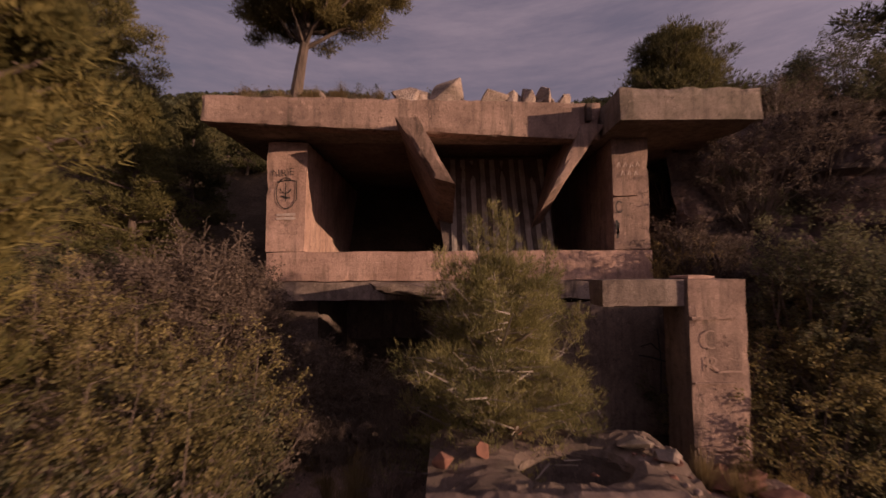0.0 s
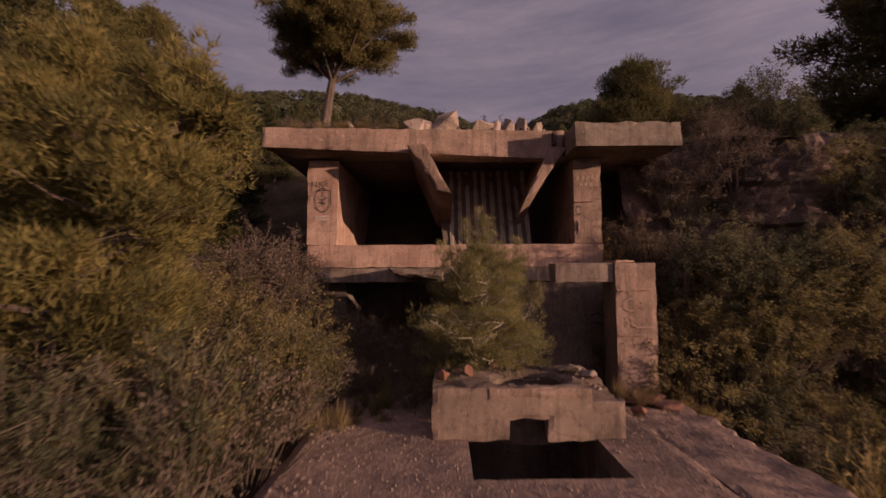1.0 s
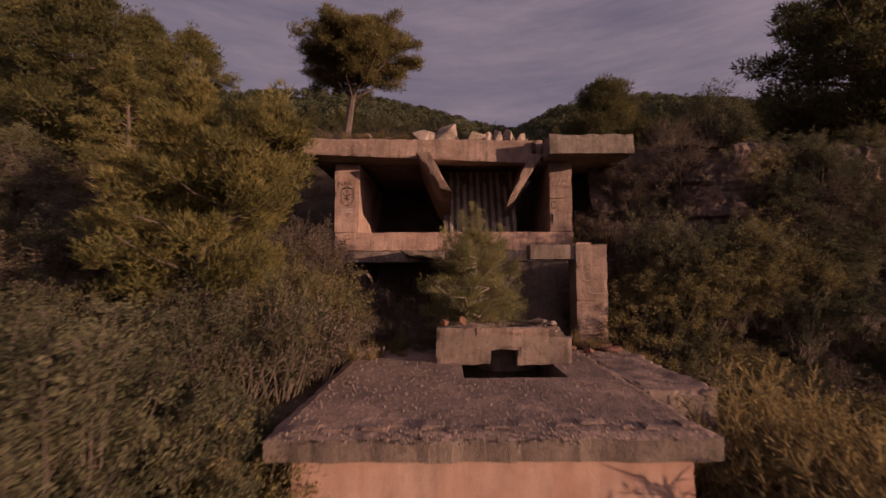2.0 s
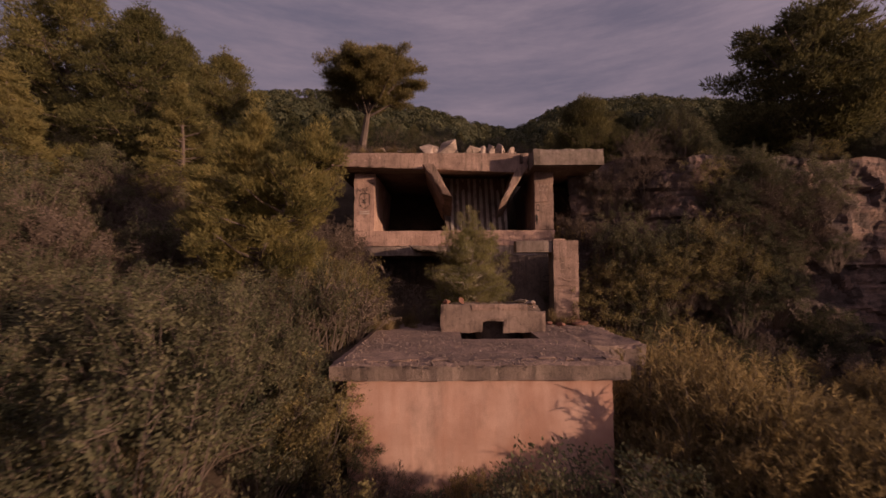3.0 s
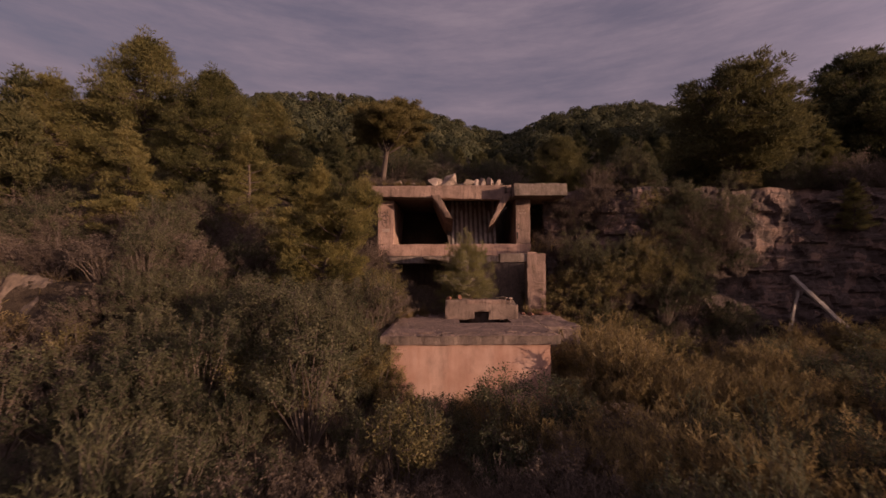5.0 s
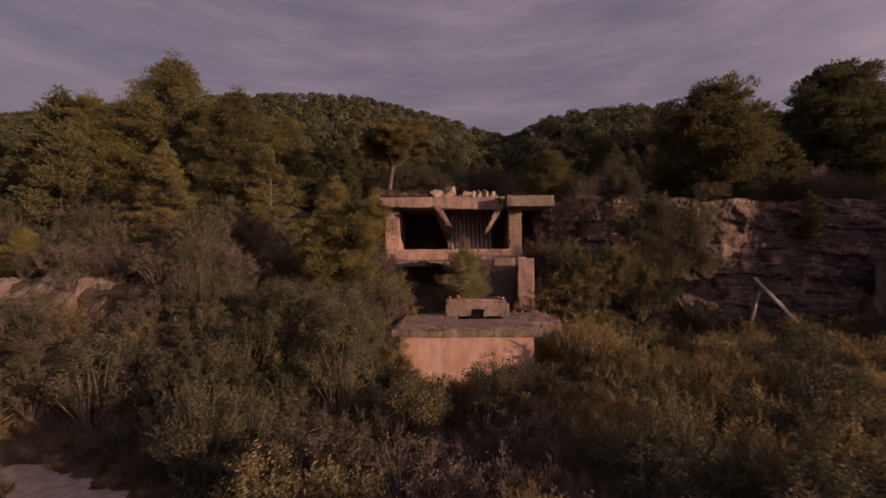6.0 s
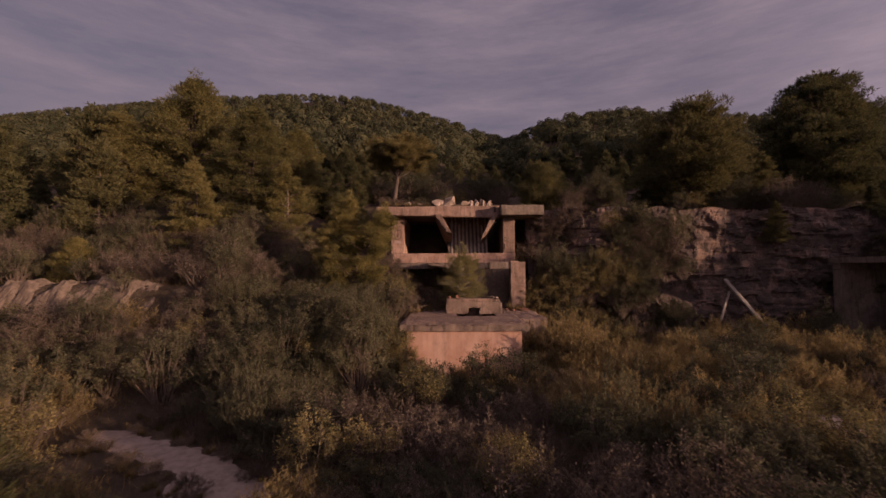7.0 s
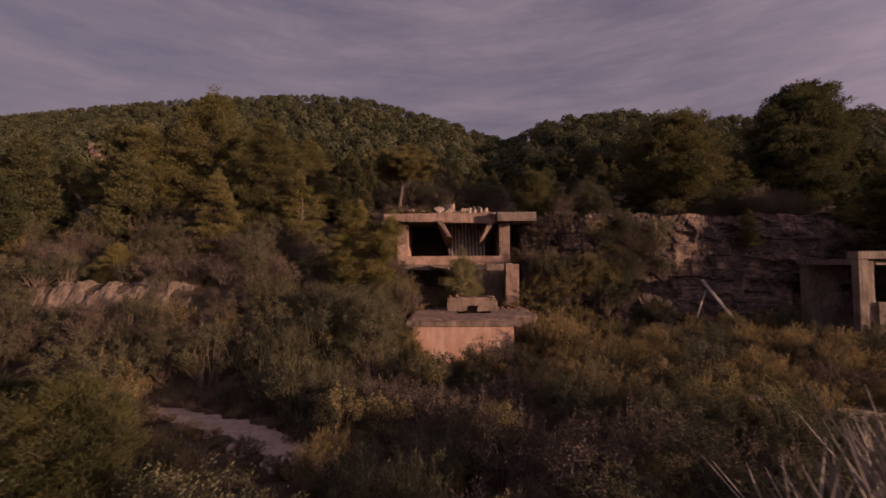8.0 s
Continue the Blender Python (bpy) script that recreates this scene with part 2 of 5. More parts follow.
GRIT = plain("brown_grit", (0.13, 0.092, 0.074), (0.28, 0.20, 0.165), 9, 0.95, 0.3)
BRICK = plain("broken_brick", (0.11, 0.05, 0.035), (0.24, 0.105, 0.07), 9, 0.95, 0.8)
BARK = plain("pine_bark", (0.05, 0.036, 0.029), (0.14, 0.10, 0.08), 9, 0.95, 0.9, (1, 1, 0.35))
TWIG = plain("dry_twig", (0.075, 0.052, 0.040), (0.17, 0.125, 0.098), 10)
PALE_TWIG = plain("bleached_twig", (0.20, 0.162, 0.135), (0.34, 0.282, 0.236), 10)
TIMBER = plain("grey_timber", (0.20, 0.165, 0.14), (0.36, 0.305, 0.255), 7, 0.9, 0.6, (1, 1, 0.2))
PAINT_BLACK = plain("black_spray_paint", (0.012, 0.011, 0.011), (0.03, 0.027, 0.026), 20, 0.7, 0.1)
PINE = leaf_mat("pine_needles", (0.074, 0.073, 0.030), (0.168, 0.150, 0.058), (0.272, 0.224, 0.089), 0.46, 1.3, 0.2)
SUNNY = leaf_mat("sunny_pine_needles", (0.108, 0.101, 0.040), (0.255, 0.216, 0.079), (0.395, 0.315, 0.122), 0.52)
YOUNG = leaf_mat("young_pine_needles", (0.085, 0.088, 0.036), (0.20, 0.186, 0.076), (0.37, 0.32, 0.14), 0.48)
PINE_DARK = leaf_mat("dark_pine_needles", (0.038, 0.043, 0.021), (0.094, 0.092, 0.042), (0.172, 0.150, 0.068), 0.38, 1.3, 0.2)
PINE_MID = leaf_mat("deep_green_needles", (0.036, 0.040, 0.019), (0.094, 0.090, 0.038), (0.178, 0.152, 0.064), 0.40, 1.3, 0.2)
WOODS = leaf_mat("hill_pine_needles", (0.036, 0.042, 0.024), (0.078, 0.080, 0.042), (0.150, 0.135, 0.068), 0.32, 0.22, 0.04)
GREEN = leaf_mat("shrub_leaves", (0.042, 0.047, 0.027), (0.102, 0.099, 0.054), (0.200, 0.178, 0.099), 0.42, 1.3, 0.24)
DRY = leaf_mat("dry_shrub_leaves", (0.070, 0.052, 0.041), (0.140, 0.104, 0.079), (0.245, 0.182, 0.138), 0.40)
GOLD = leaf_mat("golden_broom", (0.145, 0.110, 0.052), (0.285, 0.213, 0.098), (0.42, 0.315, 0.150), 0.5)
STRAW = leaf_mat("straw", (0.095, 0.068, 0.032), (0.17, 0.122, 0.056), (0.27, 0.20, 0.10))


def ground_mat():
    m, n, l, b = material("dry_earth")
    pos = n.new("ShaderNodeNewGeometry").outputs["Position"]
    col = ramp(n, l, noise_node(n, l, pos, 0.5, 8, 0.65), [(0.35, (0.070, 0.052, 0.038)), (0.5, (0.115, 0.085, 0.062)), (0.66, (0.19, 0.142, 0.105))])
    litter = noise_node(n, l, pos, 11.0, 8, 0.75)
    col = blend(n, l, 0.7, col, ramp(n, l, litter, [(0.3, (0.3, 0.28, 0.22)), (0.7, (1, 1, 1))]), "MULTIPLY")
    l.new(col, b.inputs["Base Color"])
    b.inputs["Roughness"].default_value = 0.97
    b.inputs["Specular IOR Level"].default_value = 0.1
    bump(n, l, b, litter, 0.9, 0.08)
    return m


EARTH = ground_mat()
GRAVEL = plain("pale_track_gravel", (0.23, 0.168, 0.135), (0.44, 0.325, 0.268), 4, 0.97, 0.8, None, 0.03)
CLAY = plain("bare_clay", (0.085, 0.060, 0.045), (0.20, 0.145, 0.11), 2.5, 0.97, 0.8, None, 0.06)
NOTCH_DARK = plain("notch_dark_tone", (0.03, 0.02, 0.016), (0.09, 0.05, 0.035), 15, 0.8, 0.4)
PALE_PAINT = plain("faded_white_paint", (0.32, 0.23, 0.19), (0.50, 0.40, 0.35), 11, 0.8, 0.2)
FADED = plain("faded_scrawl", (0.27, 0.18, 0.142), (0.37, 0.25, 0.197), 15, 0.9, 0.1)
GILDED = leaf_mat("golden_pine_needles", (0.125, 0.106, 0.044), (0.245, 0.198, 0.079), (0.36, 0.285, 0.122), 0.48)
OLIVE = leaf_mat("olive_gold_leaves", (0.085, 0.075, 0.033), (0.190, 0.157, 0.066), (0.34, 0.27, 0.12), 0.44)


# ---------------------------------------------------------------- mesh helpers
class Heap:
    """Collects vertices and faces of one mesh."""

    def __init__(self):
        self.v, self.f, self.count = [], [], 0

    def add(self, verts, faces):
        self.v.append(np.asarray(verts, float))
        self.f.extend([tuple(i + self.count for i in f) for f in faces])
        self.count += len(verts)

    def tube(self, pts, radii, sides=5):
        pts = [Vector(p) for p in pts]
        verts, faces = [], []
        for k, p in enumerate(pts):
            d = (pts[min(k + 1, len(pts) - 1)] - pts[max(k - 1, 0)]).normalized()
            u = d.orthogonal().normalized()
            w = d.cross(u)
            for s in range(sides):
                a = 2 * math.pi * s / sides
                verts.append(p + (u * math.cos(a) + w * math.sin(a)) * radii[k])
        for k in range(len(pts) - 1):
            for s in range(sides):
                a, b_ = k * sides + s, k * sides + (s + 1) % sides
                faces.append((a, b_, b_ + sides, a + sides))
        faces.append(tuple(range(sides))[::-1])
        faces.append(tuple(range((len(pts) - 1) * sides, len(pts) * sides)))
        self.add([tuple(v) for v in verts], faces)

    def blades(self, base, tip, width, rng):
        """Slim pointed leaves from base to tip, one triangle each."""
        base, tip = np.asarray(base), np.asarray(tip)
        side = np.cross(tip - base, rng.normal(size=base.shape))
        side /= np.linalg.norm(side, axis=1, keepdims=True) + 1e-9
        w = np.broadcast_to(np.asarray(width), (len(base),))[:, None] * 0.5
        v = np.stack([base - side * w, base + side * w, tip], 1).reshape(-1, 3)
        self.add(v, [(3 * i, 3 * i + 1, 3 * i + 2) for i in range(len(base))])

    def leaves(self, centre, size, rng, long=1.7):
        """Small pointed oval leaves (four corners), turned every way."""
        n = len(centre)
        d = rng.normal(size=(n, 3))
        d[:, 2] = np.abs(d[:, 2]) * 0.6
        d /= np.linalg.norm(d, axis=1, keepdims=True)
        s = np.cross(d, rng.normal(size=(n, 3)))
        s /= np.linalg.norm(s, axis=1, keepdims=True) + 1e-9
        z = np.broadcast_to(np.asarray(size), (n,))[:, None]
        v = np.stack([centre, centre + d * z * long * 0.5 + s * z * 0.4, centre + d * z * long, centre + d * z * long * 0.5 - s * z * 0.4], 1).reshape(-1, 3)
        self.add(v, [(4 * i, 4 * i + 1, 4 * i + 2, 4 * i + 3) for i in range(n)])

    def mesh(self, name, mat):
        me = bpy.data.meshes.new(name)
        me.from_pydata(np.concatenate(self.v).tolist(), [], self.f)
        me.materials.append(mat)
        me.update()
        return me


def thing(name, label, category, group="", kind="", at=(0, 0, 0), turn=0.0):
    ob = tagged(new(name), label, category, group, kind)
    ob.matrix_basis = pose(*at, 0, 0, turn)
    return ob


def hung(name, me, parent, label=""):
    ob = new(name, me)
    ob.parent = parent
    if label:
        tagged(ob, label)
    return ob


def part(name, bm, mat, parent, label=""):
    me = bpy.data.meshes.new(name)
    bm.to_mesh(me)
    bm.free()
    me.materials.append(mat)
    return hung(name, me, parent, label)


def solo(name, bm, mat, label, category, kind="", group=""):
    me = bpy.data.meshes.new(name)
    bm.to_mesh(me)
    bm.free()
    me.materials.append(mat)
    return tagged(new(name, me), label, category, group, kind)


def worn(bm, seed=0.0, rough=0.012, chip=0.05, freq=2.2):
    """Uneven faces and chipped edges: every vertex is shifted by noise, those on edges inwards."""
    bm.normal_update()
    shift = {}
    for v in bm.verts:
        p = v.co * freq + Vector((seed, seed * 1.7, -seed))
        normals = []
        for f in v.link_faces:
            if all(f.normal.dot(q) < 0.8 for q in normals):
                normals.append(f.normal)
        d = Vector((0, 0, 0))
        for q in normals:
            d += q * (noise.noise(p) * rough)
        if len(normals) > 1:
            bite = max(0.0, noise.noise(p * 1.6 + Vector((9, 3, 5))) + 0.05)
            for q in normals:
                d -= q * (bite * chip + 0.006)
        shift[v] = d
    for v, d in shift.items():
        v.co += d
    return bm


def raw(xs, ys, zs):
    """A box cut into cells at the given stations."""
    bm = bmesh.new()
    x0, x1, y0, y1, z0, z1 = xs[0], xs[-1], ys[0], ys[-1], zs[0], zs[-1]
    seen = {}

    def vert(x, y, z):
        k = (round(float(x), 4), round(float(y), 4), round(float(z), 4))
        if k not in seen:
            seen[k] = bm.verts.new(k)
        return seen[k]

    def sheet(us, vs, place, flip):
        for i in range(len(us) - 1):
            for j in range(len(vs) - 1):
                q = [vert(*place(us[a], vs[b])) for a, b in ((i, j), (i + 1, j), (i + 1, j + 1), (i, j + 1))]
                bm.faces.new(q[::-1] if flip else q)

    sheet(xs, ys, lambda u, v: (u, v, z1), False)
    sheet(xs, ys, lambda u, v: (u, v, z0), True)
    sheet(xs, zs, lambda u, v: (u, y0, v), False)
    sheet(xs, zs, lambda u, v: (u, y1, v), True)
    sheet(ys, zs, lambda u, v: (x1, u, v), False)
    sheet(ys, zs, lambda u, v: (x0, u, v), True)
    return bm


def stations(a, b, cell):
    return np.linspace(a, b, max(2, int(round((b - a) / cell)) + 1))


def block(x0, x1, y0, y1, z0, z1, cell=0.2, seed=0.0, rough=0.012, chip=0.05):
    """A cast block, cut into cells and worn."""
    return worn(raw(stations(x0, x1, cell), stations(y0, y1, cell), stations(z0, z1, cell)), seed, rough, chip)


def warped(corners, counts, seed=0.0, rough=0.012, chip=0.05):
    """A worn block between eight free corners: bottom front-left, front-right, back-left, back-right, then the same on top."""
    bm = raw(*(np.linspace(0, 1, n + 1) for n in counts))
    c = [Vector(p) for p in corners]
    for v in bm.verts:
        x, y, z = v.co
        low = c[0].lerp(c[1], x).lerp(c[2].lerp(c[3], x), y)
        high = c[4].lerp(c[5], x).lerp(c[6].lerp(c[7], x), y)
        v.co = low.lerp(high, z)
    return worn(bm, seed, rough, chip)


def joined(parts_):
    """Several bmeshes as one."""
    bm = bmesh.new()
    for q in parts_:
        me = bpy.data.meshes.new("tmp")
        q.to_mesh(me)
        q.free()
        bm.from_mesh(me)
        bpy.data.meshes.remove(me)
    return bm


def moved(bm, m):
    bmesh.ops.transform(bm, matrix=m, verts=bm.verts)
    return bm


def boulder(size, seed, rng):
    """An angular broken stone: the hull of a few points, edges slightly rounded."""
    bm = bmesh.new()
    for p in rng.normal(size=(14, 3)):
        q = Vector(p).normalized() * rng.uniform(0.8, 1.1)
        bm.verts.new((q.x * size[0], q.y * size[1], q.z * size[2]))
    hull = bmesh.ops.convex_hull(bm, input=bm.verts)
    bmesh.ops.delete(bm, geom=list({g for g in hull["geom_interior"] + hull["geom_unused"] if isinstance(g, bmesh.types.BMVert)}), context="VERTS")
    bmesh.ops.bevel(bm, geom=bm.edges[:], offset=min(size) * 0.06, segments=1, affect="EDGES")
    return bm


# ---------------------------------------------------------------- the lie of the land
SKY_A = np.array([-1.6, -1.154, -1.023, -0.789, -0.527, -0.292, -0.188, -0.084, 0.021, 0.099, 0.155, 0.23, 0.282, 0.4125, 0.674, 0.80, 1.02, 1.6])
SKY_E = np.array([0.34, 0.351, 0.358, 0.381, 0.399, 0.404, 0.395, 0.368, 0.337, 0.308, 0.297, 0.337, 0.351, 0.364, 0.350, 0.35, 0.364, 0.36])
SKY_D = np.array([230, 230, 230, 235, 235, 230, 220, 205, 180, 160, 140, 130, 130, 130, 130, 130, 130, 130])


def smooth(t):
    t = np.clip(t, 0, 1)
    return t * t * (3 - 2 * t)


def waves(x, y):
    return np.sin(x * 0.9 + 1.3 * np.sin(y * 0.37)) * 0.5 + np.sin(y * 1.1 + 0.8 * np.sin(x * 0.53) + 1.7) * 0.5


def land(x, y):
    """Height of the ground."""
    x, y = np.asarray(x, float), np.asarray(y, float)
    low = -2.45 + 0.12 * waves(x * 0.8, y * 0.8) + 0.006 * np.abs(x) + 0.25 * smooth((x - 8) / 8) * smooth((y + 6) / 8)
    # bank on the west side, with a bare step further out
    west = smooth((-2.2 - x) / 1.6)
    out = smooth((-6.5 - x) / 4.5)
    climb = (1.6 + 0.8 * out) * smooth((y + 6.5) / 6.0) + 1.7 * out * smooth((y + 1.3) / 1.7) + (2.2 + 0.3 * out) * smooth((y - 1.5) / 7.0) + 2.4 * smooth((y - 7) / 6)
    z = low + west * climb
    # made ground beside and under the platform
    mid = smooth((x + 4.2) / 1.2) * smooth((4.9 + 2.3 * smooth((y - 5.2) / 1.8) - x) / (0.9 + 2.0 * smooth((y - 5.2) / 1.8)))
    hollow = (x > -1.75) & (x < 2.95) & (y < 6.0)
    z = np.where((mid > 0) & ~hollow, z + mid * (np.maximum(z, -0.14) - z) * smooth((y - 0.45 - 2.1 * smooth((x - 2.9) / 0.4)) / 0.9), z)
    z = np.where(hollow & (y > -0.1), -2.75, z)
    # terrace above the rock face and behind the building
    brink = 8.8 + 0.9 * smooth((x - 9) / 6) + 3.4 * smooth((5.2 - x) / 1.0) * smooth((x + 4.6) / 1.0)
    up = smooth((y - brink) / (1.2 + 2.0 * smooth((10 - x) / 4)))
    east = smooth((x + 4.6) / 1.2)
    z = z + east * up * (6.25 + 0.15 * waves(x, y) - z)
    # wooded hills
    depth = y + 22.3
    a = (x + 0.4) / np.maximum(depth, 8.0)
    far = np.interp(a, SKY_A, SKY_D)
    ridge = 2.76 + np.interp(a, SKY_A, SKY_E) * far - 4.6
    t = np.clip((depth - 36) / np.maximum(far - 36, 1), 0, 1.0)
    hill = 6.4 + (ridge - 6.4) * (0.75 * t + 0.25 * t * t)
    hill = hill - np.clip(depth - far, 0, None) * 0.35
    g = smooth((depth - 33) / 8)
    z = z * (1 - g) + np.where(depth > 33, hill, z) * g
    return z


def ground_sheet():
    u = np.linspace(-1, 1, 281)
    near = lambda k: np.sinh(k * u) / np.sinh(k)
    xs = 900 * near(5.6)
    ys = 900 * near(5.6) - 2.0
    X, Y = np.meshgrid(xs, ys, indexing="ij")
    Z = land(X, Y)
    Z = Z + 0.05 * np.sin(X * 3.1 + Y * 1.7) * np.sin(Y * 2.7 - X)
    v = np.stack([X, Y, Z], -1).reshape(-1, 3)
    n = len(ys)
    i, j = np.meshgrid(np.arange(len(xs) - 1), np.arange(n - 1), indexing="ij")
    a = (i * n + j).ravel()
    faces = np.stack([a, a + n, a + n + 1, a + 1], 1)
    me = bpy.data.meshes.new("ground")
    me.from_pydata(v.tolist(), [], faces.tolist())
    me.materials.append(EARTH)
    me.polygons.foreach_set("use_smooth", [True] * len(me.polygons))
    return tagged(new("ground", me), "dry stony earth under scrub, rising to wooded hills", "ground", kind="structure")


ground_sheet()


def z_at(x, y):
    return float(land(x, y))


def rock_face():
    """The old quarry face east of the building, broken into ledges and hollows."""
    xs = np.linspace(5.2, 42, 300)
    zs = np.linspace(-3.0, 6.9, 88)
    verts, faces = [], []
    for x in xs:
        foot = 7.9 + 0.9 * float(smooth((x - 9) / 6))
        shelf = 1.6 * float(smooth((10 - x) / 4))
        for z in zs:
            t = (z + 2.0) / 8.2
            y = foot + (0.9 + shelf) * t + 0.30 * noise.fractal(Vector((x * 0.22, z * 0.3, 2.0)), 0.9, 2.1, 4)
            y += 0.14 * noise.noise(Vector((x * 0.35 + 5, z * 1.5 + 0.25 * x, 3.0)))
            bed = z * 1.25 + 0.10 * x + 0.35 * noise.noise(Vector((x * 0.5, z * 0.4, 11.0)))
            y += 0.16 * (noise.cell(Vector((math.floor(x * 0.45 + 0.3 * math.floor(bed)), math.floor(bed), 4.0))) - 0.5)
            d = Vector((x * 0.75 + 0.5 * noise.noise(Vector((x, z, 0))), z * 1.05 + 0.12 * x + 0.4 * noise.noise(Vector((z, x, 5))), 1.0))
            y += 0.16 * (noise.cell(d) - 0.5) + 0.09 * (noise.cell(d * 2.3 + Vector((3.3, 1.1, 0))) - 0.5)
            y += 0.10 * noise.fractal(Vector((x * 1.7, z * 1.9, 8.0)), 0.8, 2.2, 4)
            top = 6.3 + 0.3 * noise.noise(Vector((x * 0.6, 7.0, 0)))
            verts.append((x, y if z < 6.85 else y + 1.6, min(z, top)))
    n = len(zs)
    for i in range(len(xs) - 1):
        for j in range(n - 1):
            a = i * n + j
            faces.append((a, a + n, a + n + 1, a + 1))
    h = Heap()
    h.add(verts, faces)
    return tagged(new("rock_face", h.mesh("rock_face", ROCK)), "broken reddish brown quarry rock face with ledges", "rock face", kind="structure")


rock_face()

# ---------------------------------------------------------------- the platform
platform = thing("platform", "salmon rendered concrete platform with a gritty overhanging deck slab", "platform", kind="structure")
part("front_wall", block(-1.95, 3.14, 0.0, 0.4, -3.0, -0.32, 0.2, 1, 0.015, 0.03), RENDER_COAT, platform, "salmon rendered wall with scratches and stains")
part("side_wall", block(2.75, 3.14, 0.4, 6.0, -3.0, -0.32, 0.3, 2), RENDER_COAT, platform)
part("side_wall", block(-1.95, -1.56, 0.4, 6.0, -3.0, -0.32, 0.3, 3), RENDER_COAT, platform)
part("pit_floor", block(-1.56, 2.75, 0.4, 6.0, -2.6, -2.5, 0.6, 3.3), SHADE_CONCRETE, platform)
part("pit_partition", block(-1.56, 2.75, 5.56, 5.9, -2.5, -0.32, 0.6, 3.4), SHADE_CONCRETE, platform)

# linings added round the pit to hold it black; shade is in their colour
part("pit_lining", block(0.16, 0.36, 2.55, 5.55, -2.5, -0.33, 0.5, 3.5), SHADE_CONCRETE, platform)
part("pit_lining", block(2.36, 2.56, 2.55, 5.55, -2.5, -0.33, 0.5, 3.6), SHADE_CONCRETE, platform)
part("pit_lining", block(0.36, 2.36, 2.55, 2.8, -2.5, -0.33, 0.5, 3.7), SHADE_CONCRETE, platform)


def deck_slab():
    """One gritty slab with the square pit left open and a crumbled rim."""
    bm = bmesh.new()
    xs = np.concatenate([np.linspace(-2.25, 0.36, 19), np.linspace(0.36, 2.36, 15)[1:], np.linspace(2.36, 3.42, 8)[1:]])
    ys = np.concatenate([np.linspace(-0.13, 2.8, 23), np.linspace(2.8, 5.50, 17)[1:], np.linspace(5.50, 6.9, 9)[1:]])
    hole = lambda i, j: 0.36 < (xs[i] + xs[i + 1]) / 2 < 2.36 and 2.8 < (ys[j] + ys[j + 1]) / 2 < 5.50
    seen = {}

    def vert(i, j, top):
        if (i, j, top) not in seen:
            edge = i in (0, len(xs) - 1) or j in (0, len(ys) - 1)
            n1 = noise.noise(Vector((xs[i] * 1.9, ys[j] * 1.9, 3.0)))
            n2 = noise.noise(Vector((xs[i] * 5, ys[j] * 5, 7.0)))
            rim = 0.05 * n1 + 0.03 * n2 if edge else 0.0
            x = xs[i] + (rim if i in (0, len(xs) - 1) else 0)
            y = ys[j] + (rim if j in (0, len(ys) - 1) else 0)
            z = (0.015 * n1 + 0.01 * n2 - (0.06 * abs(n2) + 0.03 if edge else 0)) if top else -0.32 + 0.01 * n2
            seen[i, j, top] = bm.verts.new((x, y, z))
        return seen[i, j, top]

    solid = {(i, j) for i in range(len(xs) - 1) for j in range(len(ys) - 1) if not hole(i, j)}
    for i, j in solid:
        bm.faces.new([vert(i, j, 1), vert(i + 1, j, 1), vert(i + 1, j + 1, 1), vert(i, j + 1, 1)])
        bm.faces.new([vert(i, j, 0), vert(i, j + 1, 0), vert(i + 1, j + 1, 0), vert(i + 1, j, 0)])
        for (a, b), (c, d), nb in (((i, j), (i + 1, j), (i, j - 1)), ((i + 1, j), (i + 1, j + 1), (i + 1, j)), ((i + 1, j + 1), (i, j + 1), (i, j + 1)), ((i, j + 1), (i, j), (i - 1, j))):
            if nb not in solid:
                bm.faces.new([vert(a, b, 0), vert(c, d, 0), vert(c, d, 1), vert(a, b, 1)])
    return bm


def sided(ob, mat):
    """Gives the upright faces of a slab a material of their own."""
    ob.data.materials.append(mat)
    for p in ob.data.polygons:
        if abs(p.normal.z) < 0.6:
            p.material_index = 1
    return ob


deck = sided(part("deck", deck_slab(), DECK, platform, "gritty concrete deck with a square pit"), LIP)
# crumbled layers along the deck's lip
rng_lip = np.random.default_rng(37)
for k in range(13):
    x = -2.0 + 0.42 * k + rng_lip.uniform(-0.1, 0.1)
    w, y = rng_lip.uniform(0.18, 0.42), rng_lip.uniform(-0.02, 0.22)
    part("broken_screed", block(x, x + w, y, y + rng_lip.uniform(0.12, 0.3), 0.0, rng_lip.uniform(0.02, 0.045), 0.06, 37 + k, 0.02, 0.03), DECK, deck)
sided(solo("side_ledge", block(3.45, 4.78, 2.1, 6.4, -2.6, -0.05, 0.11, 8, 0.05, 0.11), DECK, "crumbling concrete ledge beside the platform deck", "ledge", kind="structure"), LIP)


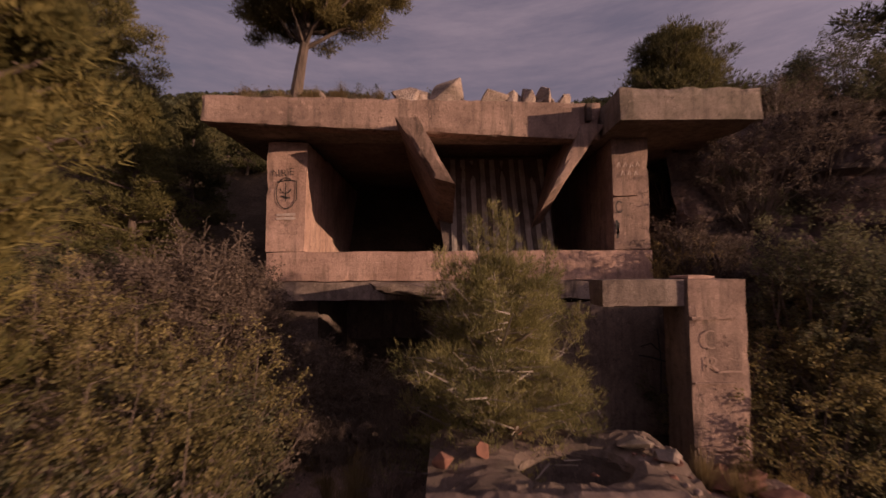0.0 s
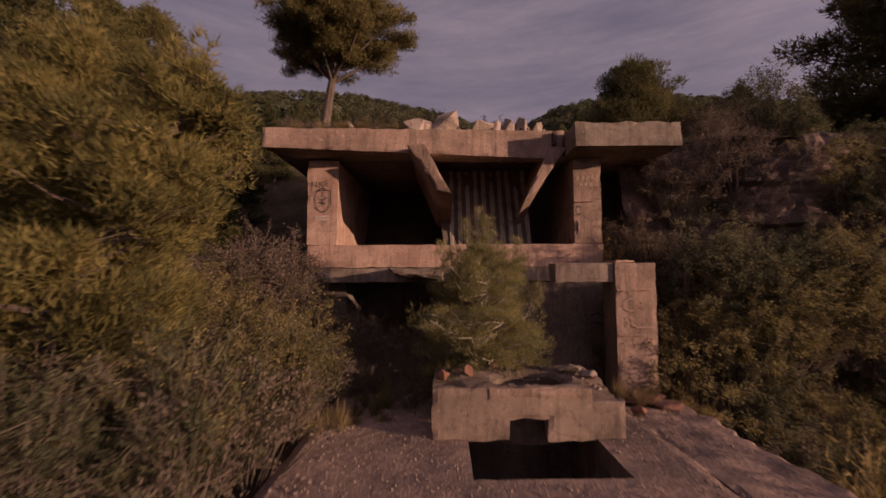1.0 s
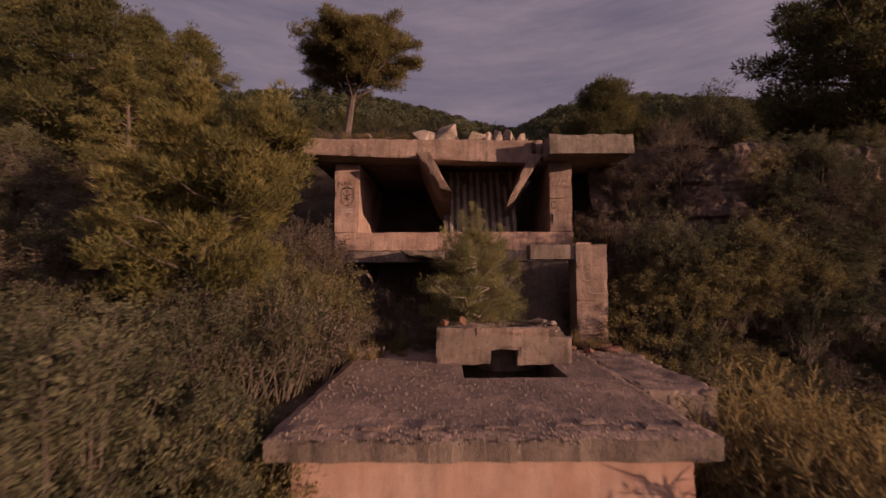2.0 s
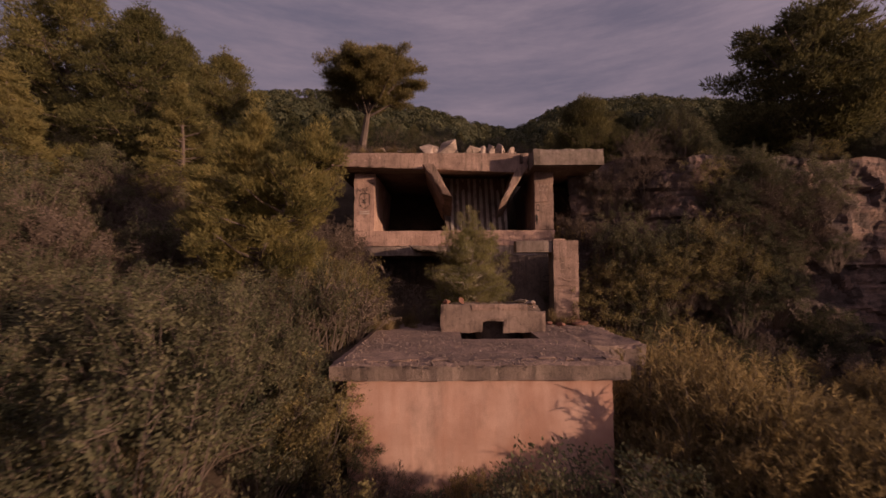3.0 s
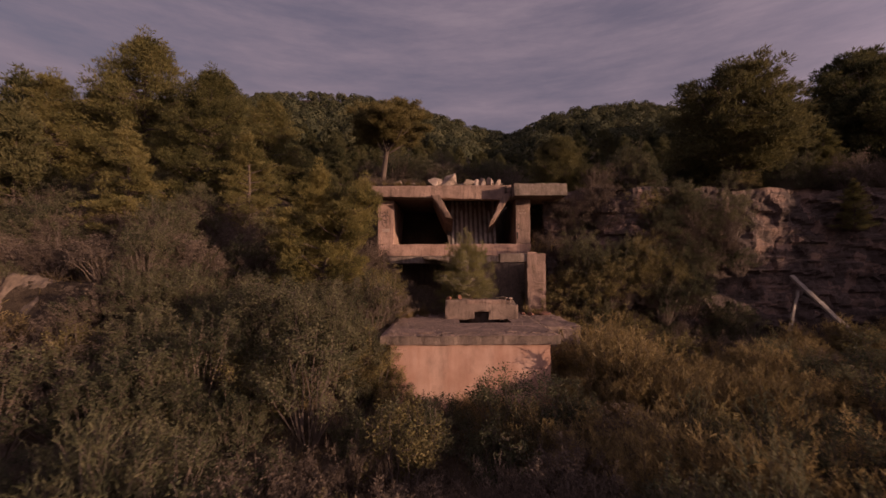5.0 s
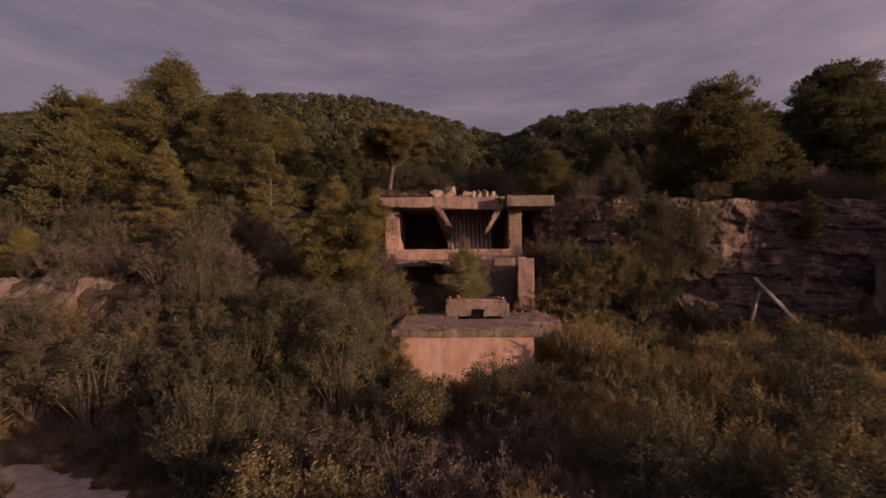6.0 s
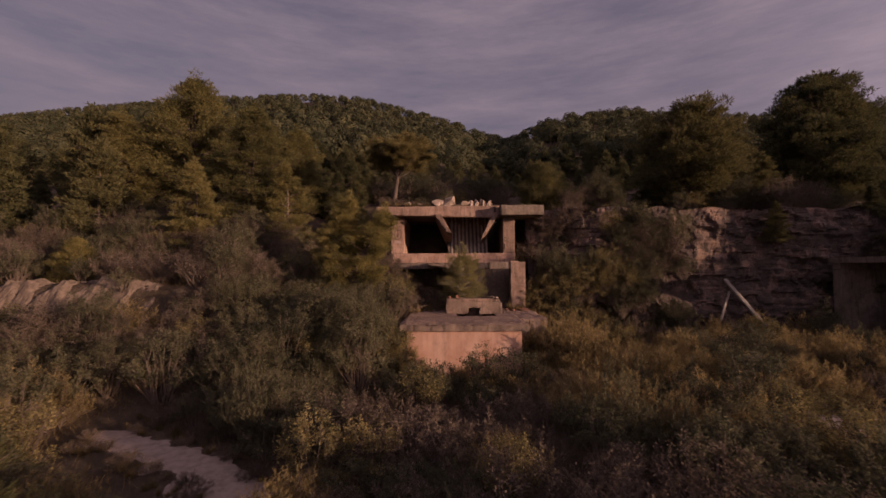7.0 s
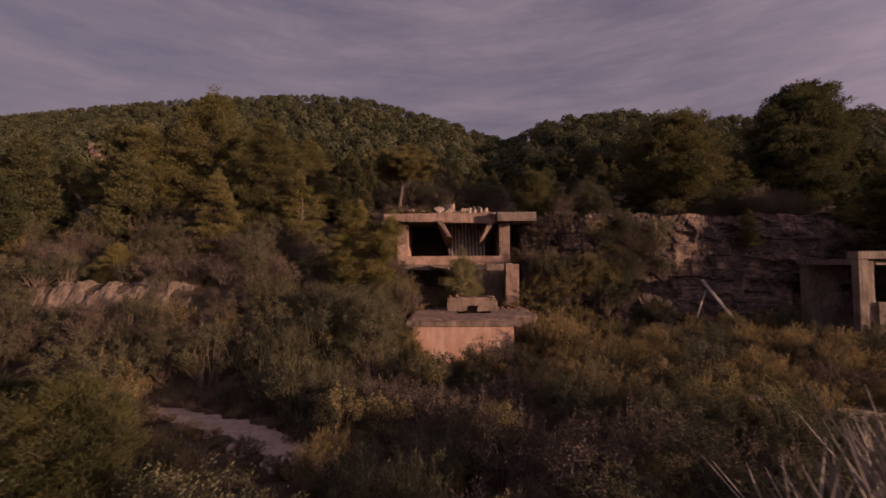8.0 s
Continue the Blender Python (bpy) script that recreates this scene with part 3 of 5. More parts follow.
def grit():
    """Loose stones strewn over the deck."""
    rng = np.random.default_rng(31)
    h = Heap()
    made = 0
    while made < 5200:
        x, y = rng.uniform(-2.1, 4.5), rng.uniform(-0.45, 6.4)
        if x > 3.4 and y < 2.4:
            continue
        if 0.25 < x < 2.46 and 2.62 < y < 4.4 or (-0.25 < x < 2.9 and 4.2 < y < 6.3):
            continue
        dense = 0.5 + 0.6 * noise.noise(Vector((x * 0.8, y * 0.8, 1.5))) + (0.3 if x > 2.7 and y > 3.5 else 0)
        if rng.random() > dense:
            continue
        r = 0.006 + 0.020 * rng.random() ** 4
        if rng.random() < 0.012:
            r *= 1.7
        d = np.array([(1, 0, 0), (-1, 0, 0), (0, 1, 0), (0, -1, 0), (0, 0, 1), (0, 0, -1)]) * r * (0.6 + 0.8 * rng.random((6, 1)))
        c = math.cos(made), math.sin(made)
        d = d @ np.array([[c[0], -c[1], 0.2], [c[1], c[0], 0], [-0.2, 0, 1]])
        h.add(d + np.array([x, y, (0.0 if x < 3.42 else -0.05) + r * 0.25]), [(0, 2, 4), (2, 1, 4), (1, 3, 4), (3, 0, 4), (2, 0, 5), (1, 2, 5), (3, 1, 5), (0, 3, 5)])
        made += 1
    return tagged(new("gravel", h.mesh("gravel", GRIT)), "pale loose grit strewn over the deck", "gravel", kind="stuff")


grit()

# ---------------------------------------------------------------- concrete well head on the deck
well = thing("well_head", "broken concrete well head with a stoke hole in front", "well head")


def pierced(xs, zs, y0, y1, is_open, seed, rough=0.012, chip=0.03):
    """An upright slab of cells with some left open."""
    bm = bmesh.new()
    seen = {}

    def vert(i, k, back_side):
        if (i, k, back_side) not in seen:
            seen[i, k, back_side] = bm.verts.new((xs[i], y1 if back_side else y0, zs[k]))
        return seen[i, k, back_side]

    solid = {(i, k) for i in range(len(xs) - 1) for k in range(len(zs) - 1) if not is_open((xs[i] + xs[i + 1]) / 2, (zs[k] + zs[k + 1]) / 2)}
    for i, k in solid:
        bm.faces.new([vert(i, k, 0), vert(i + 1, k, 0), vert(i + 1, k + 1, 0), vert(i, k + 1, 0)])
        bm.faces.new([vert(i, k, 1), vert(i, k + 1, 1), vert(i + 1, k + 1, 1), vert(i + 1, k, 1)])
        for (a, b), (c, d), nb in (((i, k), (i + 1, k), (i, k - 1)), ((i + 1, k), (i + 1, k + 1), (i + 1, k)), ((i + 1, k + 1), (i, k + 1), (i, k + 1)), ((i, k + 1), (i, k), (i - 1, k))):
            if nb not in solid:
                bm.faces.new([vert(a, b, 1), vert(c, d, 1), vert(c, d, 0), vert(a, b, 0)])
    return worn(bm, seed, rough, chip)


part("front", pierced(np.concatenate([np.linspace(-0.2, 1.02, 13), np.linspace(1.02, 1.60, 7)[1:], np.linspace(1.60, 2.32, 8)[1:], np.linspace(2.32, 2.83, 6)[1:]]), np.concatenate([np.linspace(-0.04, 0.27, 4), np.linspace(0.27, 0.58, 4)[1:], np.linspace(0.58, 0.79, 3)[1:]]), 4.1, 4.3,
                      lambda x, z: 1.02 < x < 1.60 and z < 0.27 or x > 2.32 and z > 0.58, 11, 0.014, 0.05), WELL, well)
part("upper_course", block(0.70, 2.30, 4.075, 4.11, 0.60, 0.78, 0.1, 11.5, 0.008, 0.03), CONCRETE, well)


def well_top():
    """Broken collar with a round shaft in it."""
    bm = bmesh.new()
    cx, cy, n = 1.50, 5.12, 96
    rings = []
    for grow, z in ((0.0, 0.60), (0.06, 0.67), (0.22, 0.70), (0.38, 0.70), (0.54, 0.70), (0.7, 0.70), (0.85, 0.69), (1.0, 0.66), (1.0, 0.27)):
        ring = []
        for i in range(n):
            a = 2 * math.pi * i / n
            c, sn = math.cos(a), math.sin(a)
            r0 = 1 / math.hypot(c / 0.62, sn / 0.43) + 0.05 * noise.noise(Vector((c * 2, sn * 2, 1)))
            # outer rim follows the rectangle of the well head
            tx = ((2.84 - cx) if c > 0 else (cx + 0.19)) / max(abs(c), 1e-4)
            ty = (6.25 - cy if sn > 0 else cy - 4.3) / max(abs(sn), 1e-4)
            r = r0 + (min(tx, ty) - r0) * grow
            p = Vector((c * r, sn * r, 0))
            dz = 0.05 * noise.noise(p * 1.7 + Vector((7, 0, 0))) + 0.045 * noise.noise(p * 5.0) + 0.03 * noise.noise(p * 12.0) + 0.018 * (noise.cell(p * 7.0) - 0.5) if z > 0.3 else 0
            # the rim is higher at the back and falls away over the broken corner
            if z > 0.6:
                dz += 0.05 * max(0.0, sn) * (1 - grow) - 0.16 * float(smooth((p.x - 0.75) / 0.5)) * float(smooth((0.2 - p.y) / 0.5))
            ring.append(bm.verts.new((cx + c * r, cy + sn * r, z + dz)))
        rings.append(ring)
    for a, b in zip(rings, rings[1:]):
        for i in range(n):
            bm.faces.new([a[i], b[i], b[(i + 1) % n], a[(i + 1) % n]])
    return bm


collar = part("collar", well_top(), CRUST, well, "broken collar round the shaft")


def shaft():
    """The inside of the shaft, a little wider than its mouth, shade in its colour."""
    h = Heap()
    n = 48
    rings = [(1.03, 0.62), (1.10, 0.5), (1.10, -0.3)]
    h.add([(1.50 + 0.62 * g * math.cos(2 * math.pi * i / n), 5.12 + 0.43 * g * math.sin(2 * math.pi * i / n), z) for g, z in rings for i in range(n)],
          [(k * n + i, k * n + (i + 1) % n, (k + 1) * n + (i + 1) % n, (k + 1) * n + i) for k in range(2) for i in range(n)])
    return h.mesh("shaft_lining", SHADE_CONCRETE)


hung("shaft_lining", shaft(), collar, "shaft lining, shade in its colour")

# ---------------------------------------------------------------- the two-storey ruin
ruin = thing("ruined_hopper_building", "pinkish concrete ruin of two open storeys set in a hillside", "ruin")
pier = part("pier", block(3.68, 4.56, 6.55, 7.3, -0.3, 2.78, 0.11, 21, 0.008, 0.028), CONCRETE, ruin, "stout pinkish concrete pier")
part("beam", block(2.42, 3.68, 6.62, 7.25, 2.36, 2.78, 0.11, 22, 0.010, 0.03), CONCRETE_GREY, ruin)
# west faces take the darker tone: their shade is painted, not cast
pier.data.materials.append(SHADE_CONCRETE)
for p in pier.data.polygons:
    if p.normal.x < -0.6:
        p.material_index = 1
for z in (2.22, 1.26, 0.32):
    part("ledge", block(3.70, 4.36, 6.50, 6.60, z - 0.05, z, 0.1, z * 7, 0.01, 0.02), CONCRETE, pier)
part("cap_stone", block(3.72, 4.15, 6.6, 7.2, 2.78, 2.84, 0.12, 23.5, 0.01, 0.03), PINK_CONCRETE, pier)
# lower room walls are toned dark to carry their shade
part("lower_side_wall", block(4.2, 4.54, 7.3, 9.06, -0.3, 2.34, 0.3, 23), SHADE_CONCRETE, ruin)
part("lower_back_wall", block(-3.75, 1.6, 12.6, 13.0, -0.3, 2.35, 0.3, 24), SHADE_CONCRETE, ruin)
part("lower_cross_wall", block(1.2, 4.2, 8.3, 8.6, -0.3, 2.34, 0.3, 24.5), SHADE_CONCRETE, ruin)
part("lower_side_wall", block(-4.1, -2.75, 9.6, 12.55, -0.3, 2.34, 0.3, 24.7), ROOM_SHADE, ruin)
floor_slab = part("floor_slab", block(-3.66, 4.45, 9.0, 16.6, 2.35, 2.75, 0.3, 25, 0.015, 0.05), CONCRETE_GREY, ruin)
part("broken_slab", warped([(-1.35, 8.25, 2.55), (0.0, 8.3, 2.42), (-1.1, 9.0, 2.5), (0.0, 9.0, 2.4), (-1.45, 8.2, 2.74), (0.0, 8.25, 2.66), (-1.2, 9.0, 2.74), (0.0, 9.0, 2.68)], (12, 6, 3), 25.5, 0.03, 0.08), CONCRETE_GREY, floor_slab)
part("parapet", block(-3.74, 4.40, 9.08, 9.5, 2.75, 3.38, 0.16, 26, 0.012, 0.035), PINK_CONCRETE, ruin)
part("side_wall", warped([(-3.74, 9.08, 3.38), (-2.92, 9.08, 3.38), (-3.74, 16.2, 3.38), (-2.92, 16.2, 3.38), (-3.74, 9.08, 5.75), (-2.86, 9.08, 5.72), (-3.74, 16.2, 5.75), (-2.86, 16.2, 5.72)], (5, 36, 14), 27, 0.012, 0.05), PINK_CONCRETE, ruin)
part("side_wall", block(3.6, 4.38, 9.08, 16.2, 3.38, 5.76, 0.2, 28, 0.012, 0.04), CONCRETE, ruin)
part("back_wall", block(-2.92, 3.6, 15.8, 16.2, 2.75, 5.75, 0.4, 29), SHADE_CONCRETE, ruin)
part("overhang", warped([(-4.5, 8.3, 5.80), (3.36, 9.35, 5.70), (-4.5, 9.36, 5.80), (3.36, 9.40, 5.70), (-4.5, 8.3, 6.22), (3.36, 9.35, 6.42), (-4.5, 9.36, 6.25), (3.36, 9.40, 6.42)], (26, 4, 2), 30, 0.01, 0.02), CONCRETE_GREY, ruin)
# ceilings take the room's shade as a darker concrete
part("ceiling_slab", warped([(-4.5, 9.40, 5.80), (-0.62, 9.40, 5.77), (-4.5, 16.6, 5.80), (-0.62, 16.6, 5.77), (-4.5, 9.40, 6.25), (-0.62, 9.40, 6.32), (-4.5, 16.6, 6.25), (-0.62, 16.6, 6.32)], (10, 16, 2), 30.3, 0.01, 0.02), ROOM_SHADE, ruin)
part("ceiling_slab", block(2.98, 3.36, 9.42, 16.6, 5.72, 6.42, 0.3, 30.5, 0.01, 0.02), ROOM_SHADE, ruin)
part("recess_slab", block(-0.62, 2.98, 9.42, 16.6, 6.14, 6.40, 0.4, 30.7, 0.01, 0.02), ROOM_SHADE, ruin, "slab over the hopper, toned for shade")
part("edge_beam", warped([(-4.55, 7.95, 5.78), (3.36, 9.0, 5.69), (-4.55, 8.3, 5.78), (3.36, 9.35, 5.69), (-4.55, 7.95, 6.30), (3.36, 9.0, 6.50), (-4.55, 8.3, 6.30), (3.36, 9.35, 6.50)], (96, 4, 7), 31, 0.012, 0.05), CONCRETE, ruin)
part("roof_block", block(3.36, 6.06, 8.0, 12.2, 5.76, 6.40, 0.16, 32, 0.012, 0.045), CONCRETE_GREY, ruin)
# dark box put where the beam has a shaded notch
part("iron_bracket", block(3.0, 3.12, 8.78, 8.98, 6.05, 6.42, 0.06, 33, 0.005, 0.01), NOTCH_DARK, ruin, "small dark box standing in for a notch's shade")
# hopper: two sloping cheeks and a boarded back
part("hopper_cheek", warped([(-0.157, 8.2, 4.72), (0.254, 8.2, 4.60), (-0.16, 12.2, 4.1), (0.26, 12.2, 3.95), (-0.896, 7.9, 5.83), (-0.452, 7.9, 5.83), (-0.95, 12.2, 6.0), (-0.48, 12.2, 6.0)], (4, 24, 10), 41, 0.012, 0.06), CONCRETE, ruin, "sloping broken concrete hopper cheek")
part("hopper_cheek", warped([(2.22, 8.84, 4.55), (2.50, 8.84, 4.76), (2.22, 12.2, 3.7), (2.50, 12.2, 3.8), (2.92, 8.84, 6.0), (3.42, 8.84, 6.0), (2.92, 12.2, 6.0), (3.42, 12.2, 6.0)], (4, 22, 10), 42, 0.012, 0.06), CONCRETE, ruin, "sloping broken concrete hopper cheek")
# dark back stands for the shade in the gaps between boards
hopper_back = part("hopper_back", warped([(0.15, 10.30, 2.8), (2.45, 10.30, 2.8), (0.15, 10.5, 2.8), (2.45, 10.5, 2.8), (-0.4, 11.75, 6.12), (3.1, 11.75, 6.12), (-0.4, 11.95, 6.12), (3.1, 11.95, 6.12)], (12, 1, 8), 43, 0.01, 0.02), ROOM_SHADE, ruin)
for k in range(10):
    x = 0.28 + 0.265 * k
    w = 0.075
    part("board", warped([(x - w, 10.26, 2.85), (x + w, 10.26, 2.85), (x - w, 10.30, 2.85), (x + w, 10.30, 2.85), (x - w, 11.70, 6.05 - 0.03 * (k % 3)), (x + w, 11.70, 6.05 - 0.03 * (k % 3)), (x - w, 11.75, 6.05), (x + w, 11.75, 6.05)], (2, 1, 8), 44 + k, 0.008, 0.02), BOARD, hopper_back)
part("roof_soil", warped([(-4.45, 8.35, 6.15), (3.3, 9.4, 6.3), (-4.45, 16.5, 6.2), (3.3, 16.5, 6.3), (-4.4, 8.4, 6.44), (3.2, 9.5, 6.56), (-4.4, 16.5, 6.9), (3.2, 16.5, 6.75)], (44, 40, 2), 45, 0.09, 0.03), EARTH, ruin, "thin layer of soil on the roof")


def stroke(pts, width, y):
    """A painted line on an upright face that looks south: points are x and z."""
    bm = bmesh.new()
    left, right = [], []
    for k, (x, z) in enumerate(pts):
        a, b = pts[max(k - 1, 0)], pts[min(k + 1, len(pts) - 1)]
        d = Vector((b[0] - a[0], b[1] - a[1])).normalized()
        n = Vector((-d.y, d.x)) * width * (0.5 + 0.12 * math.sin(k * 2.1))
        left.append(bm.verts.new((x + n.x, y, z + n.y)))
        right.append(bm.verts.new((x - n.x, y, z - n.y)))
    for k in range(len(pts) - 1):
        bm.faces.new([left[k], left[k + 1], right[k + 1], right[k]])
    return bm


def curve_pts(cx, cz, rx, rz, a0, a1, n=14):
    return [(cx + rx * math.cos(radians(a0 + (a1 - a0) * k / n)), cz + rz * math.sin(radians(a0 + (a1 - a0) * k / n))) for k in range(n + 1)]


def lettering(text, x, y, z, size, mat):
    cu = bpy.data.curves.new("lettering", "FONT")
    cu.body, cu.size, cu.extrude, cu.offset = text, size, 0.002, -0.004
    tmp = bpy.data.objects.new("tmp", cu)
    scene.collection.objects.link(tmp)
    me = bpy.data.meshes.new_from_object(tmp.evaluated_get(bpy.context.evaluated_depsgraph_get()))
    bpy.data.objects.remove(tmp)
    me.transform(pose(x, y, z, 90, 0, 0))
    me.materials.clear()
    me.materials.append(mat)
    return me


def painted(strokes, mat, label):
    for q in strokes:
        part("paint_stroke", q, mat, ruin, label)


FACE = 9.055
for letter, x in (("N", -3.62), ("R", -3.43), ("E", -3.25)):
    hung("graffiti_letter", lettering(letter, x, FACE, 4.98 + 0.03 * (letter == "E"), 0.22, PAINT_BLACK), ruin, "black sprayed letter")
painted([stroke(curve_pts(-3.31, 4.62, 0.21, 0.33, 60, 300), 0.02, FACE), stroke([(-3.50, 4.86), (-3.3, 4.90), (-3.08, 4.88)], 0.02, FACE), stroke([(-3.10, 4.88), (-3.09, 4.5), (-3.2, 4.32)], 0.02, FACE),
                         stroke(curve_pts(-3.32, 4.72, 0.11, 0.10, 180, 360), 0.02, FACE), stroke([(-3.32, 4.84), (-3.32, 4.45)], 0.02, FACE), stroke([(-3.42, 4.56), (-3.22, 4.52)], 0.025, FACE)], PAINT_BLACK, "black sprayed stroke")
painted([stroke([(-3.50, z), (-3.10, z + 0.01)], 0.05, FACE) for z in (4.16, 4.08)], PALE_PAINT, "faded white scrawl")
painted([stroke([(x, z - 0.05), (x + 0.04, z + 0.05), (x + 0.07, z - 0.04)], 0.022, FACE) for x, z in ((3.70, 5.18), (3.84, 5.19), (3.97, 5.17), (4.10, 5.19), (3.78, 5.0), (3.92, 5.01), (4.06, 5.0))], PALE_PAINT, "faded white scrawl")
part("ledge", block(3.62, 4.12, 9.0, 9.1, 4.50, 4.54, 0.1, 51, 0.006, 0.02), CONCRETE, ruin)
painted([stroke(curve_pts(3.72, 4.28, 0.07, 0.12, 40, 330), 0.025, FACE), stroke([(3.66, 4.0), (3.68, 3.7)], 0.05, FACE), stroke([(3.70, 3.95), (3.66, 3.62)], 0.04, FACE)], PAINT_BLACK, "black sprayed stroke")
LOW = 6.52
painted([stroke(curve_pts(3.98, 1.88, 0.11, 0.13, 60, 300), 0.02, LOW), stroke([(3.92, 1.62), (3.92, 1.42)], 0.02, LOW), stroke(curve_pts(3.97, 1.56, 0.07, 0.06, -90, 110), 0.02, LOW), stroke([(3.94, 1.52), (4.08, 1.42)], 0.02, LOW)], FADED, "faded dark scrawl")
painted([stroke([(4.08, 1.40), (4.25, 1.41), (4.46, 1.40)], 0.025, LOW)], FADED, "faded dark scrawl")
BACK = 8.25
painted([stroke([(3.66, 1.34), (3.9, 1.30), (4.16, 1.22)], 0.025, BACK), stroke([(3.70, 1.50), (3.9, 1.56), (4.12, 1.36)], 0.022, BACK), stroke([(4.03, 1.85), (4.08, 1.2), (4.05, 0.5)], 0.02, BACK)], PAINT_BLACK, "black sprayed stroke")

# rubble on the roof
rng_stone = np.random.default_rng(51)
for x, y, sx, sy, sz, tilt in ((-0.72, 9.15, 0.33, 0.28, 0.24, 20), (-0.42, 9.3, 0.2, 0.2, 0.26, -25), (0.12, 9.2, 0.3, 0.24, 0.42, 35), (0.5, 9.4, 0.22, 0.2, 0.16, 0), (1.15, 9.3, 0.42, 0.26, 0.2, 8), (1.62, 9.3, 0.26, 0.2, 0.22, -10),
                               (1.95, 9.35, 0.26, 0.2, 0.3, 30), (2.3, 9.45, 0.36, 0.22, 0.27, -12), (2.66, 9.5, 0.24, 0.2, 0.26, 20), (0.85, 9.5, 0.25, 0.2, 0.12, 0), (-1.9, 9.2, 0.3, 0.2, 0.1, 5), (-2.6, 9.0, 0.35, 0.25, 0.12, -5)):
    bm = moved(boulder((sx * 1.35, sy * 1.3, sz * 1.45), x * 3.1, rng_stone), pose(x, y, 6.50 + sz * 0.62, 0, tilt, 37 * x))
    solo("rubble_stone", bm, STONE, "pale broken stone lying on the roof", "stone", group="roof rubble")
for k in range(22):
    x, y, r = rng_stone.uniform(-1.0, 2.9), rng_stone.uniform(9.2, 9.9), rng_stone.uniform(0.05, 0.12)
    solo("rubble_stone", moved(boulder((r * 1.4, r * 1.1, r), k * 1.3, rng_stone), pose(x, y, 6.6 + r * 0.2, 0, 0, 50 * k)), STONE, "small pale stone on the roof", "stone", group="roof rubble")
# brick and mortar debris
for k in range(26):
    x, y, r = rng_stone.uniform(2.25, 2.75), rng_stone.uniform(4.5, 6.0), rng_stone.uniform(0.02, 0.055)
    solo("mortar_lump", moved(boulder((r * 1.3, r * 1.1, r * 0.8), k * 1.7, rng_stone), pose(x, y, (0.64 if y < 5.0 else 0.71) + r * 0.2, 0, 0, 60 * k)), GRIT if k % 3 else BRICK, "small broken lump on the well head", "rubble", group="mortar lumps")
for x, y, z, sx, sy, sz in ((0.5, 5.25, 0.80, 0.22, 0.05, 0.13), (-0.02, 5.0, 0.76, 0.14, 0.12, 0.12), (2.35, 5.5, 0.75, 0.26, 0.2, 0.10), (2.6, 5.2, 0.72, 0.17, 0.2, 0.09), (1.55, 4.6, 0.78, 0.07, 0.05, 0.03), (0.95, 6.1, 0.73, 0.2, 0.13, 0.1)):
    solo("brick_lump", moved(boulder((sx, sy, sz), x, rng_stone), pose(x, y, z + 0.02, 0, 8, 70 * x)), BRICK if x < 2 else CONCRETE_GREY, "broken lump of reddish masonry on the well head", "rubble", group="masonry rubble")
for x, y, sx in ((3.9, 6.0, 0.42), (4.3, 5.7, 0.3), (3.6, 5.4, 0.2), (3.3, 5.7, 0.16), (4.4, 6.3, 0.25), (3.95, 6.4, 0.2)):
    solo("brick_lump", moved(boulder((sx, sx * 0.7, 0.09), x * 2, rng_stone), pose(x, y, 0.03, 0, 5, 90 * y)), BRICK, "flat lump of reddish masonry by the pier", "rubble", group="masonry rubble")

# ---------------------------------------------------------------- things east and west of it
timbers = thing("leaning_timbers", "two grey timbers propped against each other by the rock face", "timber")


def timber(a, b, w, d):
    a, b = Vector(a), Vector(b)
    z = (b - a).normalized()
    side = (Vector((0, 1, 0)) - z * z.y).normalized()
    m = Matrix((side.cross(z), side, z)).transposed().to_4x4()
    m.translation = a
    return moved(block(-w / 2, w / 2, -d / 2, d / 2, 0, (b - a).length, 0.12, 61, 0.012, 0.03), m)


part("timber", timber((18.29, 4.5, -2.1), (17.78, 8.7, 1.60), 0.24, 0.12), TIMBER, timbers)
part("timber", timber((15.85, 6.92, -2.2), (17.83, 8.37, 0.85), 0.15, 0.1), TIMBER, timbers)

shed = thing("concrete_frame_shed", "grey concrete frame building with posts and a blind wall", "building")
part("post", block(22.45, 22.98, 2.0, 2.45, -2.6, 2.95, 0.2, 71, 0.01, 0.03), CONCRETE_GREY, shed)
part("post", block(23.2, 23.6, 2.3, 2.7, -2.6, 2.95, 0.2, 72, 0.01, 0.03), CONCRETE_GREY, shed)
part("lintel", block(22.35, 29.0, 1.9, 2.6, 2.95, 3.38, 0.25, 73, 0.01, 0.03), CONCRETE_GREY, shed)
part("low_wall", block(23.6, 29.0, 2.1, 2.5, -2.6, 0.55, 0.3, 74, 0.01, 0.03), CONCRETE_GREY, shed)
part("back_wall", block(24.7, 29.0, 7.6, 8.0, -2.6, 2.2, 0.3, 75, 0.01, 0.03), CONCRETE_GREY, shed)
part("post", block(24.05, 24.6, 7.4, 7.95, -2.6, 2.2, 0.2, 76, 0.01, 0.03), CONCRETE_GREY, shed)
# unseen wall added to stop the sun passing through the shed
part("end_wall", block(28.6, 29.0, 2.5, 7.6, -2.6, 2.6, 0.4, 79, 0.01, 0.03), CONCRETE_GREY, shed)
part("roof", block(24.0, 29.0, 2.6, 8.2, 2.6, 2.95, 0.4, 77, 0.01, 0.03), CONCRETE_GREY, shed)
part("wall_head", block(24.05, 29.0, 7.4, 8.0, 2.2, 2.6, 0.3, 78, 0.01, 0.03), CONCRETE_GREY, shed)


